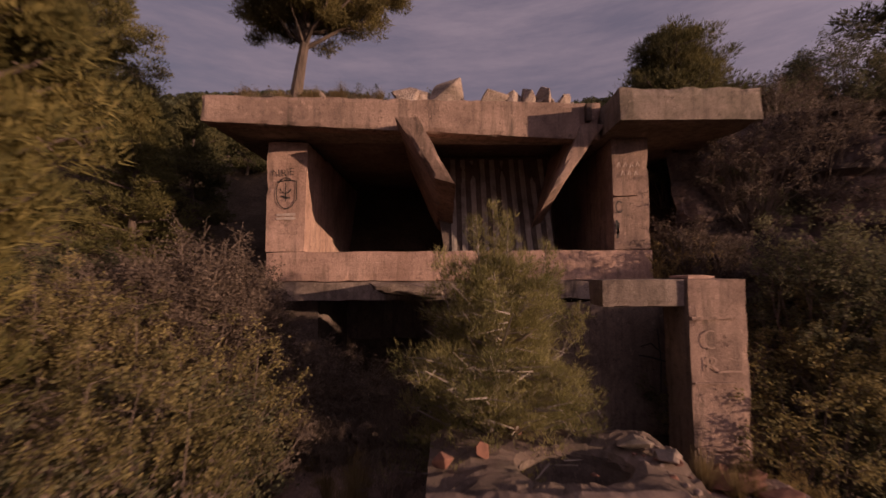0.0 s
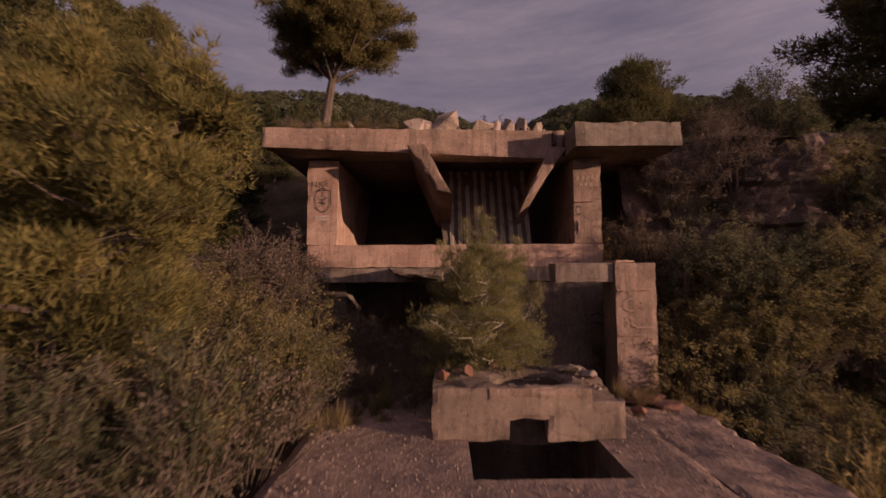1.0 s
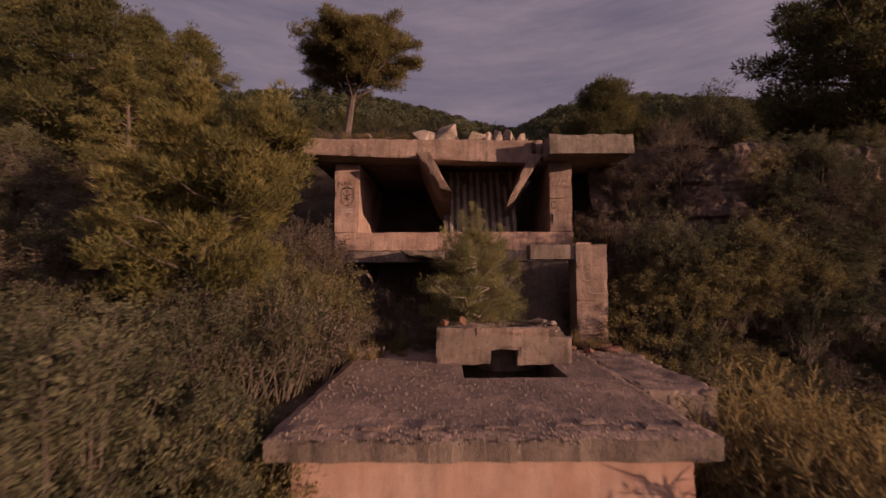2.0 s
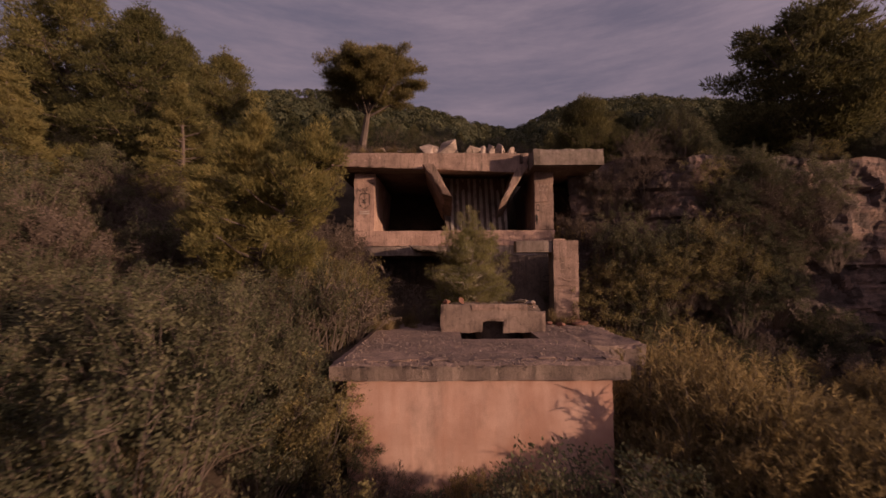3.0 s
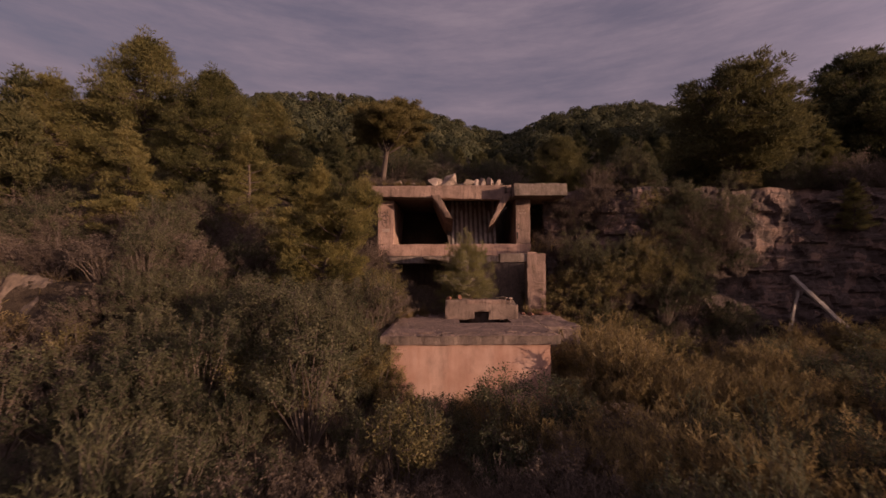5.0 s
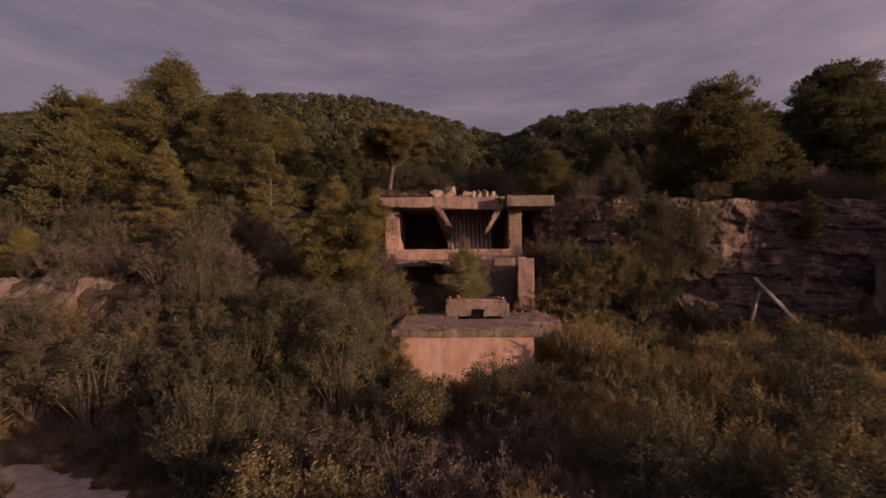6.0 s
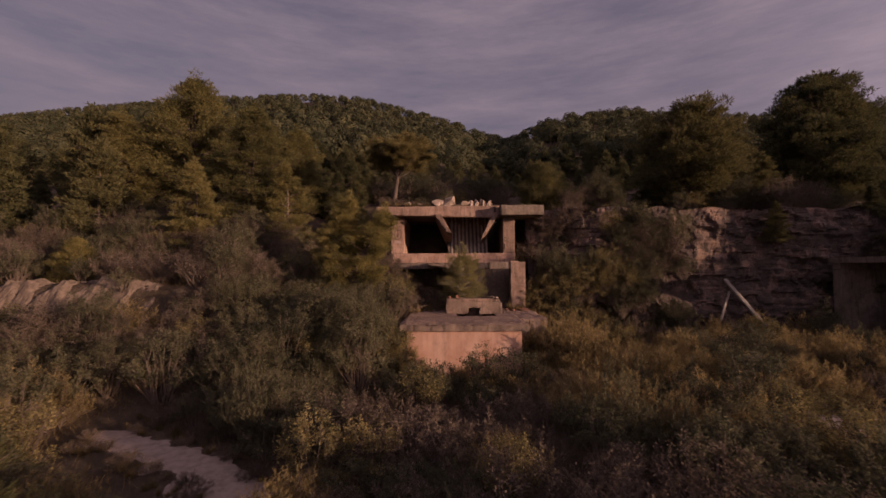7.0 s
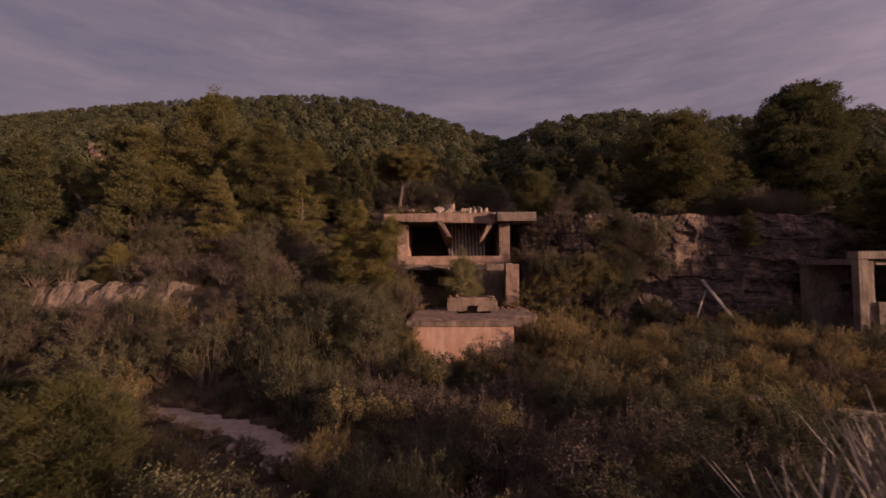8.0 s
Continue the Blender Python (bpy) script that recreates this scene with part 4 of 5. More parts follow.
coping = thing("stone_coping", "cracked pale stone coping along the top of the rock face", "coping", kind="structure")
for k in range(9):
    x = 13.6 + 0.66 * k
    part("slab", block(x, x + 0.62, 9.9 + 0.05 * (k % 2), 10.6, 6.02, 6.20 + 0.03 * (k % 3), 0.1, 80 + k, 0.03, 0.06), PALE_BOARD, coping)
rail = thing("broken_rail", "weathered grey timber post with one broken rail", "fence")
part("post", timber((6.5, 10.2, z_at(6.5, 10.2) - 0.2), (6.52, 10.2, 5.95), 0.09, 0.09), TIMBER, rail)
part("rail", timber((6.45, 10.12, 5.78), (7.4, 10.12, 5.79), 0.05, 0.07), TIMBER, rail)


def eroded_bank():
    """Bare clay step cut by rain gullies."""
    h = Heap()
    xs, ys = np.linspace(-21.5, -11.6, 140), np.linspace(-2.0, 1.4, 44)
    verts = []
    for x in xs:
        edge = float(smooth((x + 21.5) / 1.2) * smooth((-11.6 - x) / 2.6))
        for y in ys:
            f = float(smooth((y + 2.0) / 0.8) * smooth((1.4 - y) / 0.8)) * edge
            slope = float(smooth((y + 2.0) / 0.8) * smooth((0.6 - y) / 0.7))
            gully = 2.0 * abs(noise.noise(Vector((x * 1.3 + 0.6 * y, y * 0.35, 1.0)))) + 0.6 * abs(noise.noise(Vector((x * 3.7, y * 0.8, 6.0))))
            z = z_at(x, y) - 0.12 + f * (0.20 + 0.30 * slope * (gully - 0.4) * (0.5 + 0.5 * noise.noise(Vector((x * 0.8, y * 0.5, 2)))) + 0.30 * noise.fractal(Vector((x * 1.3, y * 1.3, 4)), 0.8, 2.1, 5))
            verts.append((x, y, z))
    n = len(ys)
    h.add(verts, [(i * n + j, (i + 1) * n + j, (i + 1) * n + j + 1, i * n + j + 1) for i in range(len(xs) - 1) for j in range(n - 1)])
    me = h.mesh("eroded_bank", CLAY)
    return tagged(new("eroded_bank", me), "bare pale clay bank cut by rain gullies", "bank", kind="structure")


eroded_bank()

TRACK = [(-10.6, -6.1), (-9.2, -6.9), (-7.3, -7.9), (-5.3, -9.3), (-3.6, -10.5), (-2.2, -11.4)]


SIDE_TRACK = [(9.2, -3.6), (10.4, -4.6), (12.2, -6.4), (14.5, -8.4), (17.5, -10.2)]


def dirt_track(route):
    """A pale footpath worn into the meadow."""
    h = Heap()
    pts = []
    for (x0, y0), (x1, y1) in zip(route, route[1:]):
        for k in range(14):
            pts.append((x0 + (x1 - x0) * k / 14, y0 + (y1 - y0) * k / 14))
    verts, across = [], 9
    for i, (x, y) in enumerate(pts):
        a, b = pts[max(i - 1, 0)], pts[min(i + 1, len(pts) - 1)]
        d = Vector((b[0] - a[0], b[1] - a[1])).normalized()
        wide = (1.15 + 0.22 * noise.noise(Vector((i * 0.3, 4, 0)))) * min(1.0, 0.25 + i * 0.12, 0.25 + (len(pts) - 1 - i) * 0.12) + 0.08 * noise.noise(Vector((i * 0.3, 0, 0)))
        for k in range(across):
            u = 2 * k / (across - 1) - 1
            rag = wide * (1 + 0.35 * noise.noise(Vector((x * 1.7, y * 1.7, u * 0.8))) + 0.2 * noise.noise(Vector((x * 5, y * 5, u * 2))))
            px, py = x - d.y * u * rag, y + d.x * u * rag
            verts.append((px, py, z_at(px, py) + 0.05 - 0.20 * abs(u) ** 3 + 0.03 * noise.noise(Vector((px * 2, py * 2, 0)))))
    h.add(verts, [(i * across + k, i * across + k + 1, (i + 1) * across + k + 1, (i + 1) * across + k) for i in range(len(pts) - 1) for k in range(across - 1)])
    return tagged(new("dirt_track", h.mesh("dirt_track", GRAVEL)), "pale trodden dirt track through the scrub", "track", kind="structure")


dirt_track(TRACK)
dirt_track(SIDE_TRACK)
rng_far = np.random.default_rng(61)
for k in range(9):
    size = rng_far.uniform(1.0, 2.2)
    bm = moved(boulder((size * 1.2, size, size * 1.1), k, rng_far), pose(-64.6 + rng_far.uniform(-3.2, 3.2), 60.0 + rng_far.uniform(-0.8, 0.8), 24.2 + rng_far.uniform(-1.6, 1.6), 0, 20 * k, 47 * k))
    solo("rock_outcrop", bm, OUTCROP, "angular reddish rock of an outcrop among the pines", "rock", group="outcrops")


def outcrop_view(x, y):
    """The clearing in the woods below the outcrop."""
    return 38 < y < 60 and -0.84 < x / (y + 22.3) < -0.73


# ---------------------------------------------------------------- plants
def pine_meshes(height, crown_from, radius, seed, limbs=34, per=5, tufts=70, tuft=0.2, lean=(0.0, 0.0), spire=1.0, needle=PINE, thick=0.14, slim=0.2, rise=0.55, plump=1.0, flat=0.5, leaders=(), bark=None):
    """An Aleppo pine: trunk, limbs at all heights, and flattened plumes of needle tufts strung along each limb, with gaps between.
    spire: 1 for a young pointed crown, 0 for an old rounded one."""
    rng = np.random.default_rng(seed)
    wood, green = Heap(), Heap()
    steps = 9
    spine = []
    for k in range(steps + 1):
        t = k / steps
        spine.append(Vector((lean[0] * t ** 1.4 + 0.012 * height * math.sin(4 * t + seed), lean[1] * t ** 1.4 + 0.012 * height * math.cos(3.3 * t + seed), height * 0.95 * t)))
    wood.tube(spine, [thick * (1 - 0.88 * k / steps) + 0.012 for k in range(steps + 1)], 7)

    def on_spine(z):
        t = min(max(z / (height * 0.95), 0), 1) * steps
        k = min(int(t), steps - 1)
        return spine[k].lerp(spine[k + 1], t - k)

    bases, tips = [], []

    def plume(end, size, out_dir, number):
        d = rng.normal(size=(number, 3))
        d /= np.linalg.norm(d, axis=1, keepdims=True)
        q = d * (rng.random((number, 1)) ** 0.4) * np.array([size * 1.2, size * 1.2, size * flat]) + np.array(end)
        q[:, 2] += 0.12 * size
        out = d * 0.6 + np.array([out_dir.x * 0.5, out_dir.y * 0.5, rise])
        for _ in range(3):
            w = out + rng.normal(size=(number, 3)) * 0.55
            w /= np.linalg.norm(w, axis=1, keepdims=True)
            bases.append(q)
            tips.append(q + w * tuft * (0.55 + 0.9 * rng.random((number, 1))))

    for c in range(limbs):
        u = (c + 0.8 * rng.random()) / limbs
        z = height * (crown_from + (0.97 - crown_from) * u)
        pointed = (1 - u) ** 0.85 + 0.06
        rounded = math.sqrt(max(0.02, 1 - (1.75 * u - 0.75) ** 2)) if u > 0.15 else 0.55 + 1.6 * u
        reach = radius * (spire * pointed + (1 - spire) * min(rounded, 1.0)) * rng.uniform(0.62, 1.18)
        a = c * 2.399 + rng.normal() * 0.35
        way = Vector((math.cos(a), math.sin(a), 0))
        climb = rng.uniform(-0.05, 0.4) + (0.3 * u)
        root = on_spine(z - 0.25 * reach)
        mid = root + way * reach * 0.5 + Vector((0, 0, reach * climb * 0.35))
        end = root + way * reach + Vector((0, 0, reach * climb))
        wood.tube([root, mid, end], [0.014 + 0.020 * reach, 0.010 + 0.010 * reach, 0.006], 5)
        n = max(2, int(round(per * (0.5 + 0.5 * reach / radius))))
        for k in range(n):
            t = 0.42 + 0.6 * (k + 0.5 * rng.random()) / n
            p = (root.lerp(mid, t * 2) if t < 0.5 else mid.lerp(end, t * 2 - 1)) if t < 1 else end
            side = Vector((-way.y, way.x, 0)) * rng.normal() * 0.24 * reach + Vector((0, 0, rng.normal() * 0.06 * reach))
            tip = p + side
            wood.tube([p - way * 0.1 * reach, tip], [0.008 + 0.003 * reach, 0.004], 3)
            size = plump * (0.17 + 0.14 * rng.random()) * radius ** 0.6 * (0.75 + 0.35 * (1 - u))
            plume(tip, size, way, int(tufts * (0.6 + 0.8 * rng.random())))
    for k in range(4):
        plume(on_spine(height * (0.88 + 0.03 * k)) + Vector((0, 0, 0.03 * height * k)), plump * 0.16 * radius ** 0.6, Vector((0, 0, 0)), tufts // 2)
    for lx, ly, lz in leaders:
        foot, top = on_spine(lz * 0.45), Vector((lx, ly, lz))
        bend = foot.lerp(top, 0.5) + Vector((lx * 0.3, ly * 0.3, -0.05))
        wood.tube([foot, bend, top], [0.02, 0.014, 0.004], 5)
        for k in range(9):
            p = bend.lerp(top, 0.2 + 0.09 * k)
            for side in range(2):
                q = p + Vector((rng.normal() * 0.13, rng.normal() * 0.13, 0.05)) * (1.15 - 0.1 * k)
                wood.tube([p - Vector((0, 0, 0.12)), q], [0.006, 0.003], 3)
                plume(q, 0.09, Vector((0, 0, 0.8)), tufts // 4)
    if bark:
        # bare pale twigs that stand out of the foliage
        wood.blades(np.concatenate(bases)[::30], np.concatenate(bases)[::30] + rng.normal(size=np.concatenate(bases)[::30].shape) * 0.15, 0.0055, rng)
    green.blades(np.concatenate(bases), np.concatenate(tips), tuft * slim, rng)
    return wood.mesh("pine_wood", bark or BARK), green.mesh("pine_needles", needle)


def umbrella_meshes(height, fork, radius, seed, limbs=24, boughs=8, tufts=165, tuft=0.13, needle=PINE):
    """An old pine: a bare leaning trunk that forks into curved limbs, with flat plumes of needles on a wide dome and gaps between."""
    rng = np.random.default_rng(seed)
    wood, green = Heap(), Heap()
    spine = [Vector((0.10 * math.sin(2.2 * k / 8) + 0.30 * (k / 8) ** 2, 0.05 * k / 8, fork * 1.25 * k / 8)) for k in range(9)]
    wood.tube(spine, [0.19 - 0.012 * k for k in range(9)], 8)
    bases, tips = [], []
    for c in range(limbs):
        a, out = c * 2.399 + rng.normal() * 0.2, math.sqrt((c + 0.6) / limbs) * radius * 0.9
        end = Vector((0.42 + math.cos(a) * out * 1.06, math.sin(a) * out, fork + (height - fork) * (0.02 + 0.92 * math.sqrt(max(0.0, 1 - (0.97 * out / radius) ** 2))) * rng.uniform(0.88, 1.04)))
        root = spine[6 + c % 3]
        mid = root.lerp(end, 0.5) + Vector((0, 0, -0.16 * out))
        pts = [root.lerp(mid, q).lerp(mid.lerp(end, q), q) for q in (0, 0.2, 0.4, 0.6, 0.8, 1.0)]
        wood.tube([p + Vector((rng.normal(), rng.normal(), rng.normal())) * 0.035 for p in pts], [0.06, 0.048, 0.038, 0.028, 0.019, 0.008], 6)
        for k in range(boughs):
            p = pts[2 + k % 4]
            d = Vector((rng.normal(), rng.normal(), 0.1 + 0.35 * rng.normal())).normalized() * radius * rng.uniform(0.16, 0.36)
            tip = p + d if k else end
            wood.tube([p, p.lerp(tip, 0.5) + Vector((0, 0, -0.04)), tip], [0.018, 0.012, 0.005], 4)
            for j in range(3):
                q = p.lerp(tip, 0.55 + 0.22 * j) + Vector((rng.normal(), rng.normal(), 0.0)) * 0.10
                size = rng.uniform(0.20, 0.33)
                n = int(tufts * rng.uniform(0.5, 1.1))
                u = rng.normal(size=(n, 3))
                u /= np.linalg.norm(u, axis=1, keepdims=True)
                base = u * (rng.random((n, 1)) ** 0.5) * np.array([size * 1.25, size * 1.25, size * 0.5]) + np.array(q)
                for _ in range(2):
                    w = u * 0.6 + np.array([0, 0, 0.45]) + rng.normal(size=(n, 3)) * 0.5
                    w /= np.linalg.norm(w, axis=1, keepdims=True)
                    bases.append(base)
                    tips.append(base + w * tuft * (0.6 + 0.8 * rng.random((n, 1))))
    green.blades(np.concatenate(bases), np.concatenate(tips), tuft * 0.17, rng)
    return wood.mesh("pine_wood", BARK), green.mesh("pine_needles", needle)


def pine(meshes, at, turn, label, scale=1.0, group="pines", sink=0.25):
    ob = thing("pine_tree", label, "tree", group)
    ob.matrix_basis = pose(at[0], at[1], at[2] - sink, 0, 0, turn)
    ob.scale = (scale, scale, scale)
    hung("trunk", meshes[0], ob, "grey-brown bark trunk with limbs")
    hung("crown", meshes[1], ob, "olive green needle crown")
    return ob


def shrub_meshes(height, spread, seed, clumps=26, leaves=3000, leaf=0.036, leaf_mat_=GREEN, twig_mat=TWIG, shoots=5, twigs=7, bare=0.0):
    """A bush: crooked stems to clumps of leafy twigs set over an uneven dome, a few shoots standing out of it, gaps between."""
    rng = np.random.default_rng(seed)
    wood, green = Heap(), Heap()
    a, b = [], []
    for c in range(clumps):
        ang, out = c * 2.399 + rng.normal() * 0.3, math.sqrt((c + 0.5) / clumps)
        top = height * (0.30 + 0.62 * math.sqrt(max(0.0, 1 - 0.86 * out * out))) * rng.uniform(0.72, 1.08)
        centre = Vector((math.cos(ang) * spread * out, math.sin(ang) * spread * out, top * (1.0 if c % 3 else rng.uniform(0.35, 0.8))))
        base = Vector((math.cos(ang) * 0.14 * spread, math.sin(ang) * 0.14 * spread, -0.15))
        mid = base.lerp(centre, 0.55) + Vector((rng.normal() * 0.10 * spread, rng.normal() * 0.10 * spread, 0.06 * height))
        wood.tube([base, base.lerp(mid, 0.5) + Vector((rng.normal(), rng.normal(), 0)) * 0.04 * spread, mid, centre], [0.015, 0.012, 0.009, 0.004], 3)
        for k in range(twigs):
            p = mid.lerp(centre, rng.uniform(0.45, 1.0))
            d = Vector((rng.normal() + 0.6 * math.cos(ang) * out, rng.normal() + 0.6 * math.sin(ang) * out, 0.35 + rng.normal() * 0.6)).normalized() * rng.uniform(0.12, 0.30) * (0.45 + 0.4 * height * 0.6)
            wood.tube([p, p + d], [0.0045, 0.002], 3)
            if rng.random() >= bare:
                a.append(tuple(p.lerp(p + d, 0.25)))
                b.append(tuple(p + d))
        if c % max(1, clumps // max(1, shoots)) == 0 and shoots:
            tip = centre + Vector((rng.normal() * 0.12, rng.normal() * 0.12, 1.0)) * height * rng.uniform(0.10, 0.2)
            wood.tube([centre, tip], [0.005, 0.002], 3)
            for _ in range(2):
                a.append(tuple(centre))
                b.append(tuple(tip))
    a, b = np.array(a), np.array(b)
    pick = rng.integers(0, len(a), leaves)
    c = a[pick] + (b[pick] - a[pick]) * rng.random((leaves, 1)) ** 0.7 + rng.normal(size=(leaves, 3)) * leaf * 1.5
    green.leaves(c, leaf * (0.55 + 0.8 * rng.random(leaves)), rng)
    return wood.mesh("shrub_twigs", twig_mat), green.mesh("shrub_leaves", leaf_mat_)


def tussock_mesh(seed, height=0.7, spread=0.35, blades=220):
    rng = np.random.default_rng(seed)
    h = Heap()
    a = rng.random(blades) * 6.283
    r = rng.random(blades) ** 0.7
    base = np.stack([np.cos(a) * r * spread * 0.35, np.sin(a) * r * spread * 0.35, np.full(blades, -0.1)], 1)
    tip = np.stack([np.cos(a) * r * spread * 1.3, np.sin(a) * r * spread * 1.3, height * (0.5 + 0.6 * rng.random(blades)) * (1 - 0.4 * r)], 1) + rng.normal(size=(blades, 3)) * 0.05
    h.blades(base, tip, 0.016, rng)
    return h.mesh("grass_blades", STRAW)


def broom_meshes(height, spread, seed, stems=46, sprigs=16, blades=7000, leaf=0.085, needle=GOLD):
    """Many thin wands that fan upwards, feathered with fine upright leaves."""
    rng = np.random.default_rng(seed)
    wood, green = Heap(), Heap()
    segs = []
    for s in range(stems):
        a, out = rng.random() * 6.283, rng.random() ** 0.55
        tip = Vector((math.cos(a) * spread * out, math.sin(a) * spread * out, height * (1 - 0.5 * out ** 2) * (0.6 + 0.5 * rng.random())))
        base = Vector((math.cos(a) * 0.25 * spread * out, math.sin(a) * 0.25 * spread * out, -0.15))
        bend = base.lerp(tip, 0.5) + Vector((rng.normal() * 0.05, rng.normal() * 0.05, 0.09 * height))
        wood.tube([base, bend, tip], [0.011, 0.007, 0.002], 3)
        for k in range(sprigs):
            t = 0.15 + 0.85 * rng.random()
            p = base.lerp(bend, t * 2) if t < 0.5 else bend.lerp(tip, t * 2 - 1)
            d = Vector((rng.normal() * 0.6 + 0.5 * math.cos(a) * out, rng.normal() * 0.6 + 0.5 * math.sin(a) * out, 0.9 + 0.5 * rng.random())).normalized() * height * (0.10 + 0.13 * rng.random())
            segs.append((p, p + d))
        segs.append((bend, tip))
    a = np.array([tuple(q[0]) for q in segs])
    b = np.array([tuple(q[1]) for q in segs])
    wood.blades(a, b, 0.006, rng)
    pick = rng.integers(0, len(segs), blades)
    way = b[pick] - a[pick]
    way /= np.linalg.norm(way, axis=1, keepdims=True) + 1e-9
    c = a[pick] + (b[pick] - a[pick]) * rng.random((blades, 1)) ** 0.8
    w = way * 0.7 + rng.normal(size=(blades, 3)) * 0.45
    green.blades(c, c + w * leaf * (0.5 + 0.8 * rng.random((blades, 1))), 0.014, rng)
    return wood.mesh("broom_wands", TWIG), green.mesh("broom_leaves", needle)


SHRUBS = [shrub_meshes(1.25, 0.80, 101, 30, 4600, 0.027), shrub_meshes(1.55, 0.62, 102, 24, 3900, 0.028, shoots=7), shrub_meshes(1.35, 0.6, 103, 22, 3400, 0.029, OLIVE, shoots=8),
          shrub_meshes(0.9, 0.7, 104, 24, 3600, 0.026), shrub_meshes(1.7, 0.75, 105, 30, 4600, 0.028, shoots=8), broom_meshes(1.2, 0.7, 106, 34, 14, 4800, 0.075, GREEN)]
DRIES = [shrub_meshes(1.0, 0.85, 111, 34, 2600, 0.026, DRY, TWIG, 8, 10, 0.3), shrub_meshes(1.2, 0.95, 112, 36, 3000, 0.026, DRY, TWIG, 8, 10, 0.3), broom_meshes(0.8, 0.7, 113, 40, 14, 4200, 0.07, DRY)]
GOLDS = [broom_meshes(1.15, 0.85, 131, 60, 16, 9000, 0.075), broom_meshes(0.95, 0.8, 132, 54, 16, 8000, 0.07)]
TALLS = [shrub_meshes(2.4, 1.05, 141, 48, 11000, 0.028), shrub_meshes(2.9, 1.05, 142, 50, 11500, 0.028), shrub_meshes(2.1, 1.25, 143, 52, 11000, 0.028)]
OLIVES = [shrub_meshes(2.3, 1.15, 161, 50, 11000, 0.028, OLIVE), shrub_meshes(2.7, 1.05, 162, 48, 11000, 0.028, OLIVE), shrub_meshes(2.1, 1.2, 163, 48, 10500, 0.028, GREEN)]
BROWNS = [shrub_meshes(2.0, 1.15, 151, 60, 4600, 0.027, DRY, TWIG, 10, 12, 0.35), shrub_meshes(1.7, 1.2, 152, 60, 4600, 0.027, DRY, TWIG, 10, 12, 0.35)]
TUSSOCKS = [tussock_mesh(121), tussock_mesh(122, 1.0, 0.3, 200), tussock_mesh(123, 0.5, 0.45, 240)]


def near_track(x, y):
    best = 99
    for (x0, y0), (x1, y1) in [*zip(TRACK, TRACK[1:]), *zip(SIDE_TRACK, SIDE_TRACK[1:])]:
        t = max(0, min(1, ((x - x0) * (x1 - x0) + (y - y0) * (y1 - y0)) / ((x1 - x0) ** 2 + (y1 - y0) ** 2)))
        best = min(best, math.hypot(x - x0 - t * (x1 - x0), y - y0 - t * (y1 - y0)))
    return best


def kept_bare(x, y):
    """The round young pine's surroundings and a patch of bare clay."""
    return (x + 18.8) ** 2 + (y - 1.6) ** 2 < 2.4 or (x + 12.9) ** 2 + (y + 0.4) ** 2 < 2.6


def free(x, y):
    if kept_bare(x, y):
        return False
    if -2.5 < x < 4.9 and -0.5 < y < 17.0:
        return False
    if -2.7 < x < 3.6 and -2.6 < y < 0.0:
        return False
    if near_track(x, y) < 1.35 or (x > 6 and near_track(x, y + 0.8) < 0.9) or (-9.8 < x < -2.4 and min(near_track(x, y + 1.2), near_track(x, y + 2.2)) < 1.0):
        return False
    if -20.8 < x < -13.4 and -1.4 < y < 0.9:
        return False
    if 21.5 < x < 30 and 1.2 < y < 8.5:
        return False
    return True


KINDS = {
    "g": ("shrub", SHRUBS, "leafy olive green wild shrub", "shrub", "wild shrubs"),
    "d": ("dry_shrub", DRIES, "dry reddish brown twiggy shrub", "shrub", "dry shrubs"),
    "o": ("golden_broom", GOLDS, "dry golden brown broom bush", "shrub", "broom bushes"),
    "l": ("tall_shrub", TALLS, "tall leafy green shrub on the slope", "shrub", "tall shrubs"),
    "b": ("bramble_thicket", BROWNS, "tangled reddish brown leafless thicket", "shrub", "thickets"),
    "e": ("evergreen_shrub", SHRUBS, "dense dark olive evergreen shrub", "shrub", "evergreen shrubs"),
    "y": ("olive_bush", OLIVES, "tall olive gold leafy bush on the bank", "shrub", "olive bushes"),
    "t": ("grass_tussock", [(m,) for m in TUSSOCKS], "straw coloured grass tussock", "grass", "grass tussocks"),
}


def sun_lane(x, y):
    """Low growth only, where the evening sun reaches the platform's front wall."""
    foot = x + y * math.tan(SUN_AZ - math.pi / 2) ** -1
    return -1.9 < foot < 2.5 and -4.5 < y < -0.3 and x > 1.5


def plant(kind, x, y, z, scale, rng, stretch=1.0):
    if sun_lane(x, y):
        scale *= 0.32
    name, kinds, label, category, group = KINDS[kind]
    meshes = kinds[rng.integers(len(kinds))]
    ob = thing(name, label, category, group)
    ob.matrix_basis = pose(x, y, z, rng.normal() * 4, rng.normal() * 4, rng.uniform(0, 360))
    ob.scale = (scale, scale, scale * stretch)
    for mesh, pname in zip(meshes, ("stem", "foliage") if len(meshes) > 1 else ("blade_tuft",)):
        hung(pname, mesh, ob)
    return ob


